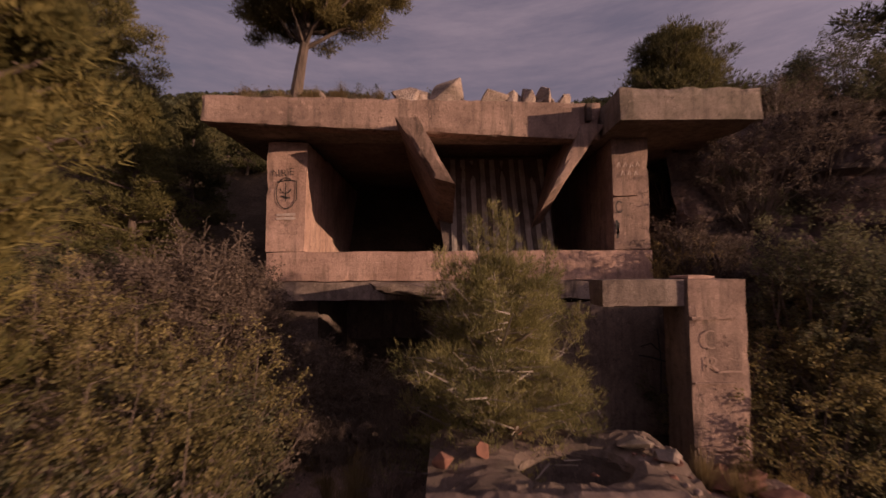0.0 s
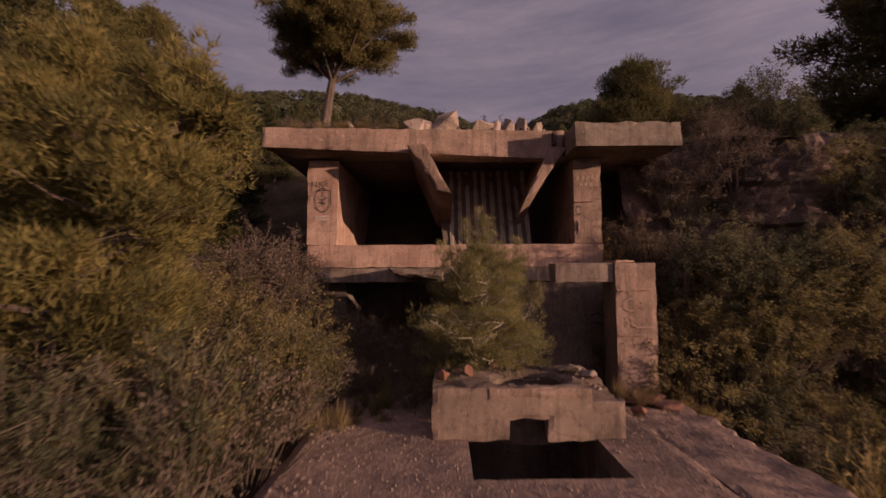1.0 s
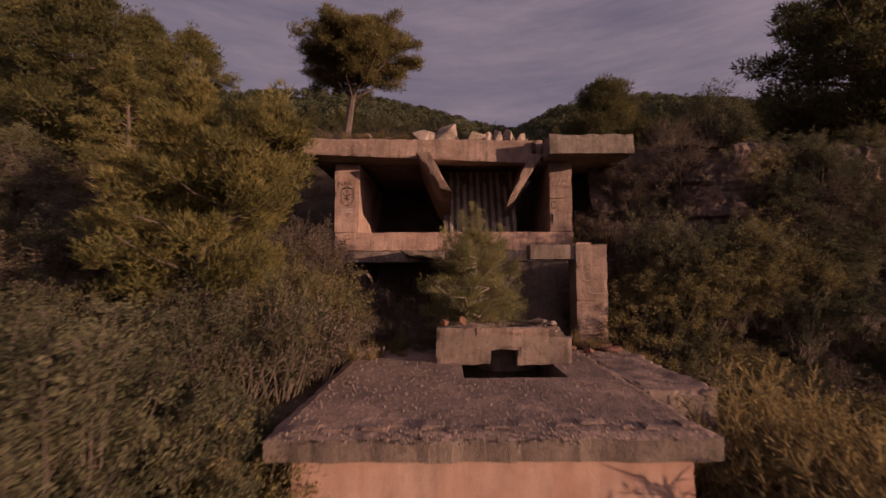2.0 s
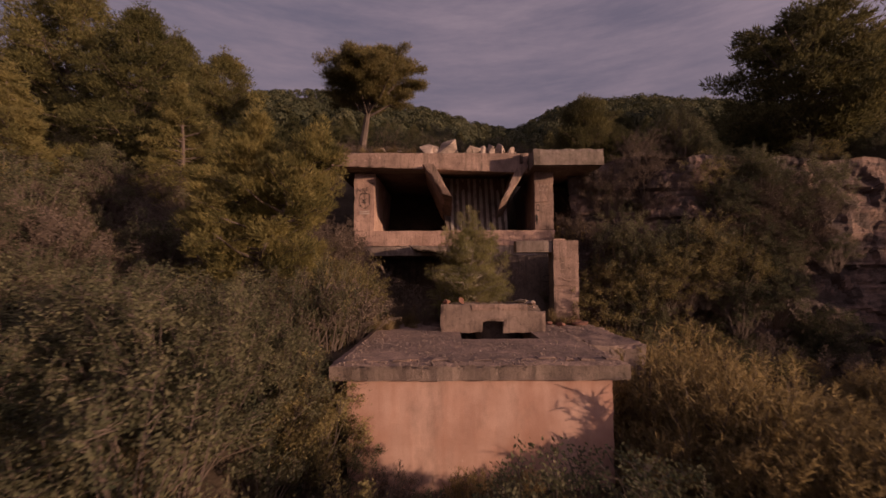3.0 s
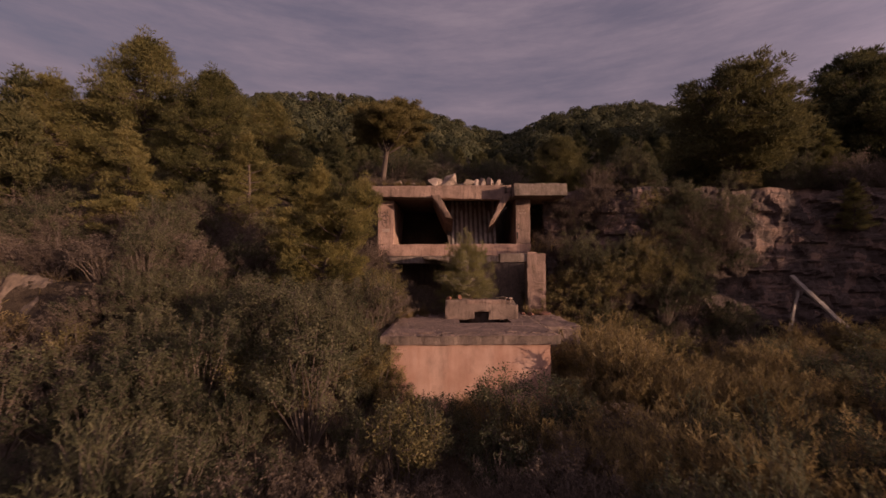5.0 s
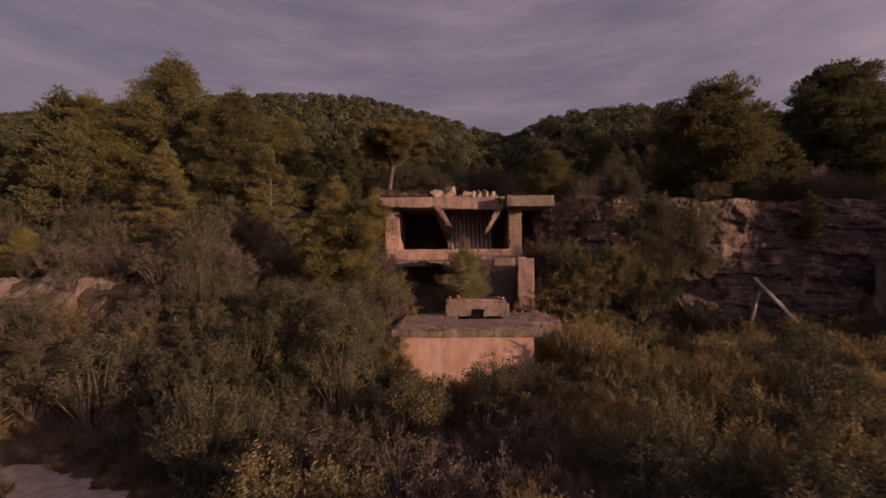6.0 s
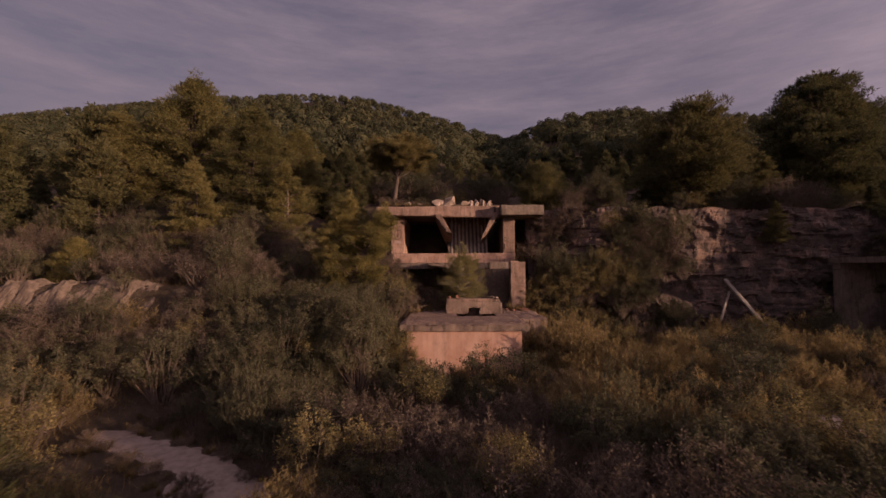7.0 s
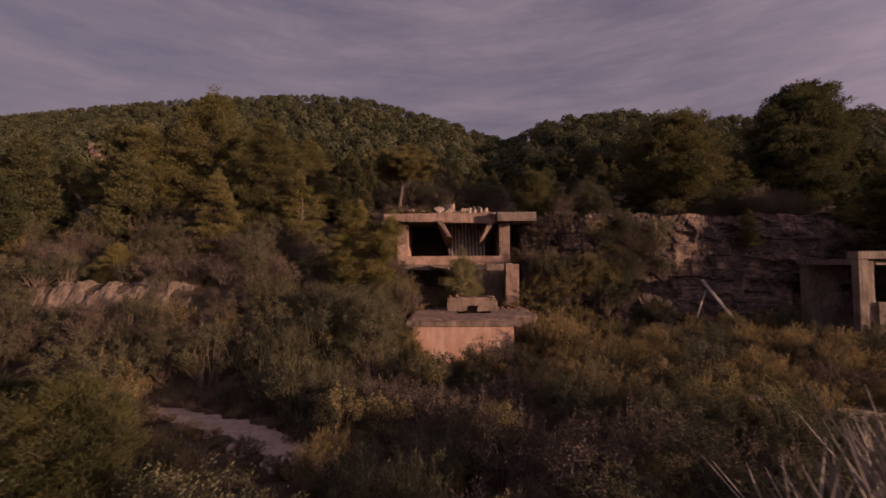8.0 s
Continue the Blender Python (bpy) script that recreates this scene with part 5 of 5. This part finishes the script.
def meadow():
    rng = np.random.default_rng(7)
    spots, count = [], {"g": 0, "d": 0, "t": 0, "o": 0}
    limit = {"g": 270, "d": 260, "t": 150, "o": 240}
    for _ in range(30000):
        x, y = rng.uniform(-30, 30), rng.uniform(-17.5, 7.5)
        if abs(x) > 0.95 * (y + 22.5) + 3.0 or not free(x, y) or (y > 6.8 and x > 5):
            continue
        near = 0.74 + 0.012 * max(0.0, y + 16)
        if any((x - a) ** 2 + (y - b) ** 2 < near * near for a, b in spots):
            continue
        m = math.sin(x * 0.45 + 1.0) + math.sin(y * 0.6 + 0.4 * x) + rng.normal() * 0.7
        kind = "d" if m > 0.45 else "g"
        if rng.random() < (0.7 if x > 3.5 and y > -8 else 0.05):
            kind = "o"
        if rng.random() < 0.18:
            kind = "t"
        if count[kind] >= limit[kind]:
            continue
        count[kind] += 1
        spots.append((x, y))
        plant(kind, x, y, z_at(x, y), rng.uniform(0.75, 1.5) if kind != "t" else rng.uniform(0.8, 1.3), rng, rng.uniform(0.75, 1.3))


meadow()


def thicket(kinds, x0, x1, y0, y1, number, lo, hi, seed, height=None):
    """Plants crowded in one stretch of the plan."""
    rng = np.random.default_rng(seed)
    for k in range(number):
        x, y = rng.uniform(x0, x1), rng.uniform(y0, y1)
        if kept_bare(x, y):
            continue
        z = z_at(x, y) if height is None else height(x, y, rng)
        if 4.5 < x < 7.4 and y < 9.15 and z > 1.4:
            z = 0.2
        plant(kinds[k % len(kinds)], x, y, z, rng.uniform(lo, hi), rng, rng.uniform(0.85, 1.15))


thicket("yyyb", -5.8, -3.0, 1.6, 6.0, 22, 0.85, 1.25, 301)
thicket("lel", -5.8, -3.0, -1.4, 1.6, 11, 0.8, 1.15, 339)
thicket("eye", -3.4, -2.6, -0.8, 5.0, 10, 0.7, 1.0, 302)
thicket("b", -5.9, -4.15, 6.0, 7.8, 13, 0.95, 1.3, 303)
thicket("b", -4.8, -4.0, 7.0, 8.3, 7, 1.0, 1.25, 345)
thicket("b", -3.4, -0.7, 6.9, 8.9, 11, 0.7, 1.0, 304, lambda x, y, rng: -0.12)
thicket("b", -3.6, -2.6, 8.0, 8.7, 6, 0.95, 1.1, 346, lambda x, y, rng: -0.1)
thicket("bd", -2.3, -0.45, 5.6, 7.0, 8, 0.35, 0.55, 338, lambda x, y, rng: -0.02)
thicket("be", -3.4, -2.7, 4.6, 6.6, 6, 0.8, 1.1, 305)
thicket("lyby", 6.0, 13.0, 7.0, 9.2, 54, 0.75, 1.15, 306, lambda x, y, rng: -0.9 + 2.7 * max(0.0, y - 7.0) + 0.4 * rng.normal())
thicket("eto", 4.9, 9.0, 4.6, 7.0, 16, 0.35, 0.5, 307)
thicket("lyb", 5.1, 7.2, 7.3, 8.1, 9, 1.15, 1.3, 341)
thicket("lebel", 5.5, 30.0, 10.6, 15.0, 60, 0.7, 1.2, 308)
thicket("o", 4.95, 6.3, -0.2, 2.7, 14, 1.75, 2.1, 309)
thicket("ooe", 9.5, 20.0, -1.6, 3.6, 34, 0.85, 1.25, 337)
thicket("tte", 4.9, 6.6, 3.2, 5.6, 10, 0.35, 0.55, 336)
thicket("o", 3.5, 4.9, 0.7, 1.7, 6, 1.6, 1.9, 332)
thicket("o", 6.2, 8.6, -2.2, 2.4, 16, 0.9, 1.35, 325)
thicket("o", 3.5, 5.0, -1.6, 0.0, 6, 0.8, 1.25, 326)
thicket("eel", -8.2, -3.4, -4.6, -0.9, 28, 0.8, 1.15, 327)
thicket("lebed", 9.5, 15.0, 7.9, 8.8, 40, 0.7, 1.05, 328, lambda x, y, rng: 0.2 + 4.4 * rng.random())
thicket("lbeb", -24.0, -6.0, 1.8, 9.5, 90, 0.8, 1.2, 310)
thicket("lebel", -14.5, -5.5, -4.8, 2.5, 52, 0.6, 0.95, 317)
thicket("blb", -15.0, -10.0, 0.5, 3.0, 12, 0.6, 0.9, 318)
thicket("tdto", -1.9, 3.4, -1.3, -0.35, 34, 0.45, 0.8, 311)
thicket("dtoge", -2.6, 3.6, -2.6, -1.5, 26, 0.4, 0.65, 331)
thicket("yey", -3.2, -2.15, -1.1, 0.1, 6, 0.75, 0.95, 334)
thicket("ebd", -21.5, -12.5, -3.6, -1.7, 38, 0.8, 1.1, 335)
thicket("e", -2.7, -2.2, -0.9, -0.3, 4, 0.7, 0.95, 329)
thicket("te", -10.0, -3.0, -11.6, -10.4, 18, 0.3, 0.5, 330)
thicket("do", -3.5, -2.3, -11.7, -10.8, 7, 0.8, 1.05, 342)
thicket("tdt", -4.0, 0.6, -13.6, -12.2, 20, 0.5, 0.8, 343)
thicket("leb", -6.5, 6.0, 17.2, 23.5, 34, 0.9, 1.4, 344)
rng_verge = np.random.default_rng(333)
for (x0, y0), (x1, y1) in zip(TRACK, TRACK[1:]):
    for k in range(26):
        t, side = rng_verge.random(), rng_verge.choice((-1, 1)) * rng_verge.uniform(0.5, 1.1)
        way = Vector((x1 - x0, y1 - y0)).normalized()
        x, y = x0 + t * (x1 - x0) - way.y * side, y0 + t * (y1 - y0) + way.x * side
        plant("ttd"[k % 3], x, y, z_at(x, y), rng_verge.uniform(0.22, 0.42), rng_verge)
thicket("t", -4.3, -0.8, 8.4, 9.4, 34, 0.35, 0.6, 312, lambda x, y, rng: 6.40)
thicket("dt", -4.3, -0.9, 8.7, 9.5, 16, 0.22, 0.4, 340, lambda x, y, rng: 6.46)
thicket("ded", -4.6, -1.4, 9.6, 11.0, 12, 0.4, 0.65, 323, lambda x, y, rng: 6.55)
thicket("t", 0.0, 3.0, 9.3, 9.9, 10, 0.25, 0.4, 324, lambda x, y, rng: 6.52)
thicket("t", 2.6, 4.6, 5.6, 6.5, 8, 0.4, 0.7, 313, lambda x, y, rng: 0.0)
thicket("t", -2.2, -1.0, 4.5, 6.8, 14, 0.4, 0.7, 314, lambda x, y, rng: 0.0)
thicket("ebed", 6.4, 10.5, 9.2, 9.7, 16, 0.7, 1.1, 319, lambda x, y, rng: 3.4 + 1.5 * rng.random())
thicket("eyeb", 6.5, 11.0, 6.2, 7.6, 22, 0.8, 1.2, 320)
thicket("le", 10.0, 15.0, 7.4, 8.6, 14, 0.8, 1.1, 321)
thicket("oe", -3.1, -2.0, -10.3, -9.7, 4, 0.8, 1.0, 322)
thicket("bdo", 4.7, 5.7, 8.3, 9.8, 10, 0.8, 1.1, 315, lambda x, y, rng: 2.5)
thicket("ed", -5.0, 0.0, 12.0, 16.0, 14, 0.7, 1.0, 316, lambda x, y, rng: 6.8)


def dead_bush_mesh(seed):
    """Bare bleached stems that fork twice."""
    rng = np.random.default_rng(seed)
    h = Heap()
    for s in range(8):
        a, o = rng.random() * 6.283, rng.random() * 0.34
        p0 = Vector((0.1 * math.cos(a), 0.1 * math.sin(a), -0.2))
        p1 = Vector((o * 0.5 * math.cos(a), o * 0.5 * math.sin(a), 0.9 + 0.3 * rng.random()))
        p2 = p1 + Vector((o * math.cos(a) + rng.normal() * 0.1, o * math.sin(a) + rng.normal() * 0.1, 0.6 + 0.6 * rng.random()))
        h.tube([p0, p1, p2], [0.022, 0.016, 0.005], 5)
        for f in range(6):
            t = 0.2 + 0.7 * rng.random()
            q = p1.lerp(p2, t) if f % 2 else p0.lerp(p1, 0.4 + 0.6 * t)
            d = Vector((math.cos(a) * 0.3 + rng.normal() * 0.35, math.sin(a) * 0.3 + rng.normal() * 0.35, 0.8)).normalized() * (0.3 + 0.4 * rng.random())
            h.tube([q, q + d * 0.5, q + d + Vector((0, 0, 0.05))], [0.013, 0.009, 0.003], 4)
    return h.mesh("dead_bush", PALE_TWIG)


DEAD = [dead_bush_mesh(401), dead_bush_mesh(402)]
for k, (x, y, s) in enumerate([(3.75, -17.2, 1.45), (4.05, -17.5, 1.55), (4.3, -17.0, 1.5), (4.6, -17.4, 1.65), (4.9, -17.1, 1.55), (5.2, -16.8, 1.55), (5.6, -17.3, 1.6), (5.0, -17.7, 1.55)]):
    ob = tagged(new("dead_bush", DEAD[k % 2]), "bare bleached dead bush with forked stems", "shrub", "dead bushes")
    ob.matrix_basis = pose(x, y, z_at(x, y), 0, 0, 77 * k)
    ob.scale = (s, s, s)


def grass_cover():
    """Thin dry grass between the shrubs."""
    rng = np.random.default_rng(9)
    x, y = rng.uniform(-26, 26, 42000), rng.uniform(-18, 7, 42000)
    keep = (np.abs(x) < 0.95 * (y + 22.5) + 3) & ~((x > -2.4) & (x < 4.8) & (y > -0.1)) & ~((x > -20.8) & (x < -13.4) & (y > -1.7) & (y < 0.8))
    keep &= np.array([near_track(a, b) > 0.35 + 0.6 * abs(math.sin(37.7 * a + 11.3 * b)) if -13.5 < b < -1 else True for a, b in zip(x, y)])
    x, y = x[keep], y[keep]
    z = land(x, y)
    base = np.stack([x, y, z - 0.03], 1)
    tip = base + np.stack([rng.normal(size=len(x)) * 0.1, rng.normal(size=len(x)) * 0.1, 0.15 + 0.3 * rng.random(len(x)) ** 2], 1)
    h = Heap()
    h.blades(base, tip, 0.018, rng)
    return tagged(new("dry_grass", h.mesh("dry_grass", STRAW)), "thin dry grass between the shrubs", "grass", kind="stuff")


grass_cover()


def far_scrub():
    """Low scrub over the rest of the valley floor, beyond the single shrubs."""
    rng = np.random.default_rng(15)
    h = Heap()
    for k in range(1500):
        x, y = rng.uniform(-60, 60), rng.uniform(-60, 12)
        if abs(x) < 0.95 * (y + 22.5) + 4.0 and y > -17.5 and abs(x) < 30:
            continue
        if x > -4 and y > 6:
            continue
        n, r = 70, rng.uniform(0.5, 1.0)
        d = rng.normal(size=(n, 3)) * np.array([r * 0.6, r * 0.6, r * 0.4])
        d[:, 2] = np.abs(d[:, 2])
        h.leaves(d + np.array([x, y, z_at(x, y)]), 0.11 * (0.6 + 0.8 * rng.random(n)), rng)
    return tagged(new("valley_scrub", h.mesh("valley_scrub", GREEN)), "low olive scrub over the valley floor", "scrub", kind="stuff")


far_scrub()


def far_woods():
    """The pine woods that cover the hills, far off."""
    rng = np.random.default_rng(21)
    h = Heap()
    made = 0
    for _ in range(60000):
        if made >= 2300:
            break
        depth = 62 + 186 * rng.random() ** 0.9
        a = rng.uniform(-1.25, 1.25)
        far = np.interp(a, SKY_A, SKY_D)
        if depth > far + 12:
            continue
        x, y = a * depth - 0.4, depth - 22.3
        if outcrop_view(x, y):
            continue
        z = z_at(x, y)
        tall = rng.uniform(4.2, 7.4)
        # keep the near woods below the skyline that the hill behind draws
        tall = min(tall, 2.85 + 1.0 * np.interp(a, SKY_A, SKY_E) * far / (far - 22.3) * y - z)
        if tall < 2.2:
            continue
        n = 330 if depth < 100 else 230
        d = rng.normal(size=(n, 3))
        d /= np.linalg.norm(d, axis=1, keepdims=True)
        d[:, 2] = np.abs(d[:, 2]) * 1.1 - 0.35
        r = tall * rng.uniform(0.30, 0.42)
        lump = 0.75 + 0.3 * np.sin(3.1 * d[:, :1] + made) * np.sin(2.7 * d[:, 1:2] + 2 * made) + 0.2 * rng.random((n, 1))
        c = d * np.array([r, r, tall * 0.45]) * lump + np.array([x, y, z + tall * 0.55])
        size = r * (0.10 if depth < 100 else 0.13)
        t1 = np.cross(d, rng.normal(size=(n, 3)))
        t1 /= np.linalg.norm(t1, axis=1, keepdims=True) + 1e-9
        t2 = np.cross(d, t1)
        s1, s2 = (size * (0.6 + 0.8 * rng.random((n, 1))) for _ in range(2))
        v = np.stack([c - t1 * s1, c + t2 * s2 * 0.9 + d * s1 * 0.5, c + t1 * s1, c - t2 * s2 + d * s2 * 0.3], 1).reshape(-1, 3)
        h.add(v, [(4 * i, 4 * i + 1, 4 * i + 2) for i in range(n)] + [(4 * i, 4 * i + 2, 4 * i + 3) for i in range(n)])
        made += 1
    return tagged(new("far_woods", h.mesh("far_woods", WOODS)), "dense olive green pine woods on the hills", "woods", kind="stuff")


far_woods()

PINE_A = pine_meshes(9.0, 0.08, 3.9, 201, 92, 7, 64, 0.17, (0.3, 0.2), 0.75, PINE, plump=0.95)
PINE_B = pine_meshes(8.0, 0.26, 3.7, 202, 62, 8, 60, 0.24, (0.6, 0.0), 0.15, PINE_MID, 0.14, 0.22, 0.55, 1.1, 0.6)
PINE_C = pine_meshes(6.0, 0.06, 2.2, 203, 46, 5, 70, 0.16, (0.2, 0.1), 0.85)
PINE_D = pine_meshes(6.5, 0.20, 2.5, 207, 30, 5, 52, 0.24, (0.3, 0.1), 0.3, PINE_DARK, 0.12, 0.26, plump=1.3, flat=0.6)
PINE_E = pine_meshes(7.0, 0.12, 2.4, 208, 32, 5, 52, 0.24, (0.2, 0.1), 0.8, PINE_DARK, 0.12, 0.26, plump=1.3, flat=0.6)
ROOF_PINE = umbrella_meshes(4.95, 2.25, 2.35, 204, needle=GILDED)
SMALL = pine_meshes(3.2, 0.03, 1.5, 205, 130, 6, 62, 0.10, (0.1, 0.0), 0.3, YOUNG, 0.05, 0.075, 1.0, 0.6, 0.85,
                    ((0.05, 0.0, 4.05), (-0.22, -0.1, 3.8), (0.28, 0.0, 3.85), (-0.8, -0.2, 3.3), (0.85, -0.1, 3.4), (1.35, 0.1, 2.4), (0.3, 0.4, 3.6)), PALE_TWIG)
MID = pine_meshes(6.9, 0.46, 1.45, 206, 46, 5, 90, 0.13, (0.9, 0.2), 0.55, SUNNY, 0.11, 0.15, 0.9, 0.9, 0.75)
MID_LEANING = pine_meshes(6.3, 0.42, 1.75, 216, 54, 5, 90, 0.13, (2.5, 0.0), 0.5, SUNNY, 0.10, 0.15, 0.9, 0.9, 0.75)
ROUND_PINE = pine_meshes(2.3, 0.02, 1.25, 219, 64, 5, 70, 0.11, (0.1, 0.0), 0.4, SUNNY, 0.04, 0.12, 0.9, 0.85, 0.8)
SCRUB_PINE = pine_meshes(3.7, 0.03, 1.8, 209, 86, 6, 80, 0.13, (0.2, 0.0), 0.45, PINE_MID, 0.05, 0.13, 0.9, 1.0, 0.7)

pine(SMALL, (0.72, 6.6, 0.2), 0, "young bushy green pine growing behind the well head")
pine(ROOF_PINE, (-3.75, 10.6, 6.85), 0, "umbrella-shaped pine growing at the roof's back edge")
pine(MID, (-6.2, 3.3, z_at(-6.2, 3.3)), 0, "golden green pine with a bare trunk beside the platform")
pine(MID_LEANING, (-5.8, 3.0, z_at(-5.8, 3.0)), 0, "golden green pine with a bare slanting trunk beside the platform")
pine(PINE_A, (-19.0, 12.4, 5.4), 40, "tall broad olive green pine on the bank", 1.27)
pine(PINE_A, (-16.4, 17.9, 6.6), 160, "tall broad olive green pine on the bank", 1.12)
pine(PINE_B, (17.7, 12.6, 6.3), 0, "wide dark green pine above the rock face, or added to its east for shade", 1.06)
pine(ROUND_PINE, (-18.7, 2.3, z_at(-18.7, 2.3)), 20, "round bright green young pine above the clay bank")
pine(SCRUB_PINE, (-7.4, -13.9, z_at(-7.4, -13.9)), 75, "young olive green pine standing in the scrub", 0.85)
pine(SCRUB_PINE, (-9.6, -12.6, z_at(-9.6, -12.6)), 190, "young olive green pine standing in the scrub", 0.8)
for x, y, s, t, kind in ((-13.5, 10.0, 0.9, 10, PINE_A), (-25.5, 11.5, 1.1, 90, PINE_E), (-10.2, 8.2, 0.85, 200, PINE_C), (-14.8, 6.0, 0.9, 130, PINE_C), (-7.6, 10.6, 0.7, 300, PINE_C), (-22.0, 8.0, 0.9, 250, PINE_E), 
                         (-30.0, 9.0, 1.0, 20, PINE_E), (-34.0, 13.0, 1.1, 120, PINE_D), (-28.0, 5.0, 0.8, 220, PINE_E), (-11.5, 13.5, 0.75, 70, PINE_A), (-24.0, 16.0, 0.9, 310, PINE_A), (-22.8, 11.0, 0.85, 220, PINE_A)):
    pine(kind, (x, y, z_at(x, y)), t, "olive green pine on the bank", s)
for x, y, z, s, t, kind in ((41.0, 28.5, 11.0, 1.45, 10, PINE_B), (47.0, 34.0, 13.0, 1.6, 190, PINE_B), (26.0, 17.0, None, 0.9, 80, PINE_C), (24.0, 13.5, None, 0.8, 10, PINE_C), (6.9, 12.4, 6.4, 1.05, 120, SCRUB_PINE), (11.4, 13.2, None, 0.6, 60, PINE_C), (21.1, 8.6, 4.2, 0.42, 0, PINE_C), (30.0, 15.0, None, 1.0, 140, PINE_B),
                            # three unseen pines added to the east to shade the rock
                            (33.0, 4.3, None, 1.3, 70, PINE_A), (36.0, 7.0, None, 1.4, 70, PINE_A), (31.5, 8.5, None, 1.3, 210, PINE_A)):
    pine(kind, (x, y, z_at(x, y) if z is None else z), t, "dark green pine above the rock face, or added to its east for shade", s)

def near_woods():
    """Single pines on the lower hillside, nearer than the joined woods."""
    rng = np.random.default_rng(77)
    spots = []
    for _ in range(6000):
        if len(spots) >= 230:
            break
        depth, a = rng.uniform(34, 66), rng.uniform(-1.15, 1.15)
        x, y = a * depth - 0.4, depth - 22.3
        if outcrop_view(x, y) or (-7.0 < x < 8.0 and y < 18.5):
            continue
        z = z_at(x, y)
        if any((x - p) ** 2 + (y - q) ** 2 < 7.0 for p, q in spots):
            continue
        far = np.interp(a, SKY_A, SKY_D)
        room = 2.85 + 0.97 * np.interp(a, SKY_A, SKY_E) * far / (far - 22.3) * y - z
        scale = min(rng.uniform(0.65, 1.0), room / 7.0)
        if scale < 0.28:
            continue
        spots.append((x, y))
        pine((PINE_D, PINE_E)[len(spots) % 2], (x, y, z), rng.uniform(0, 360), "olive green pine of the hillside woods", scale, "hillside pines")


near_woods()
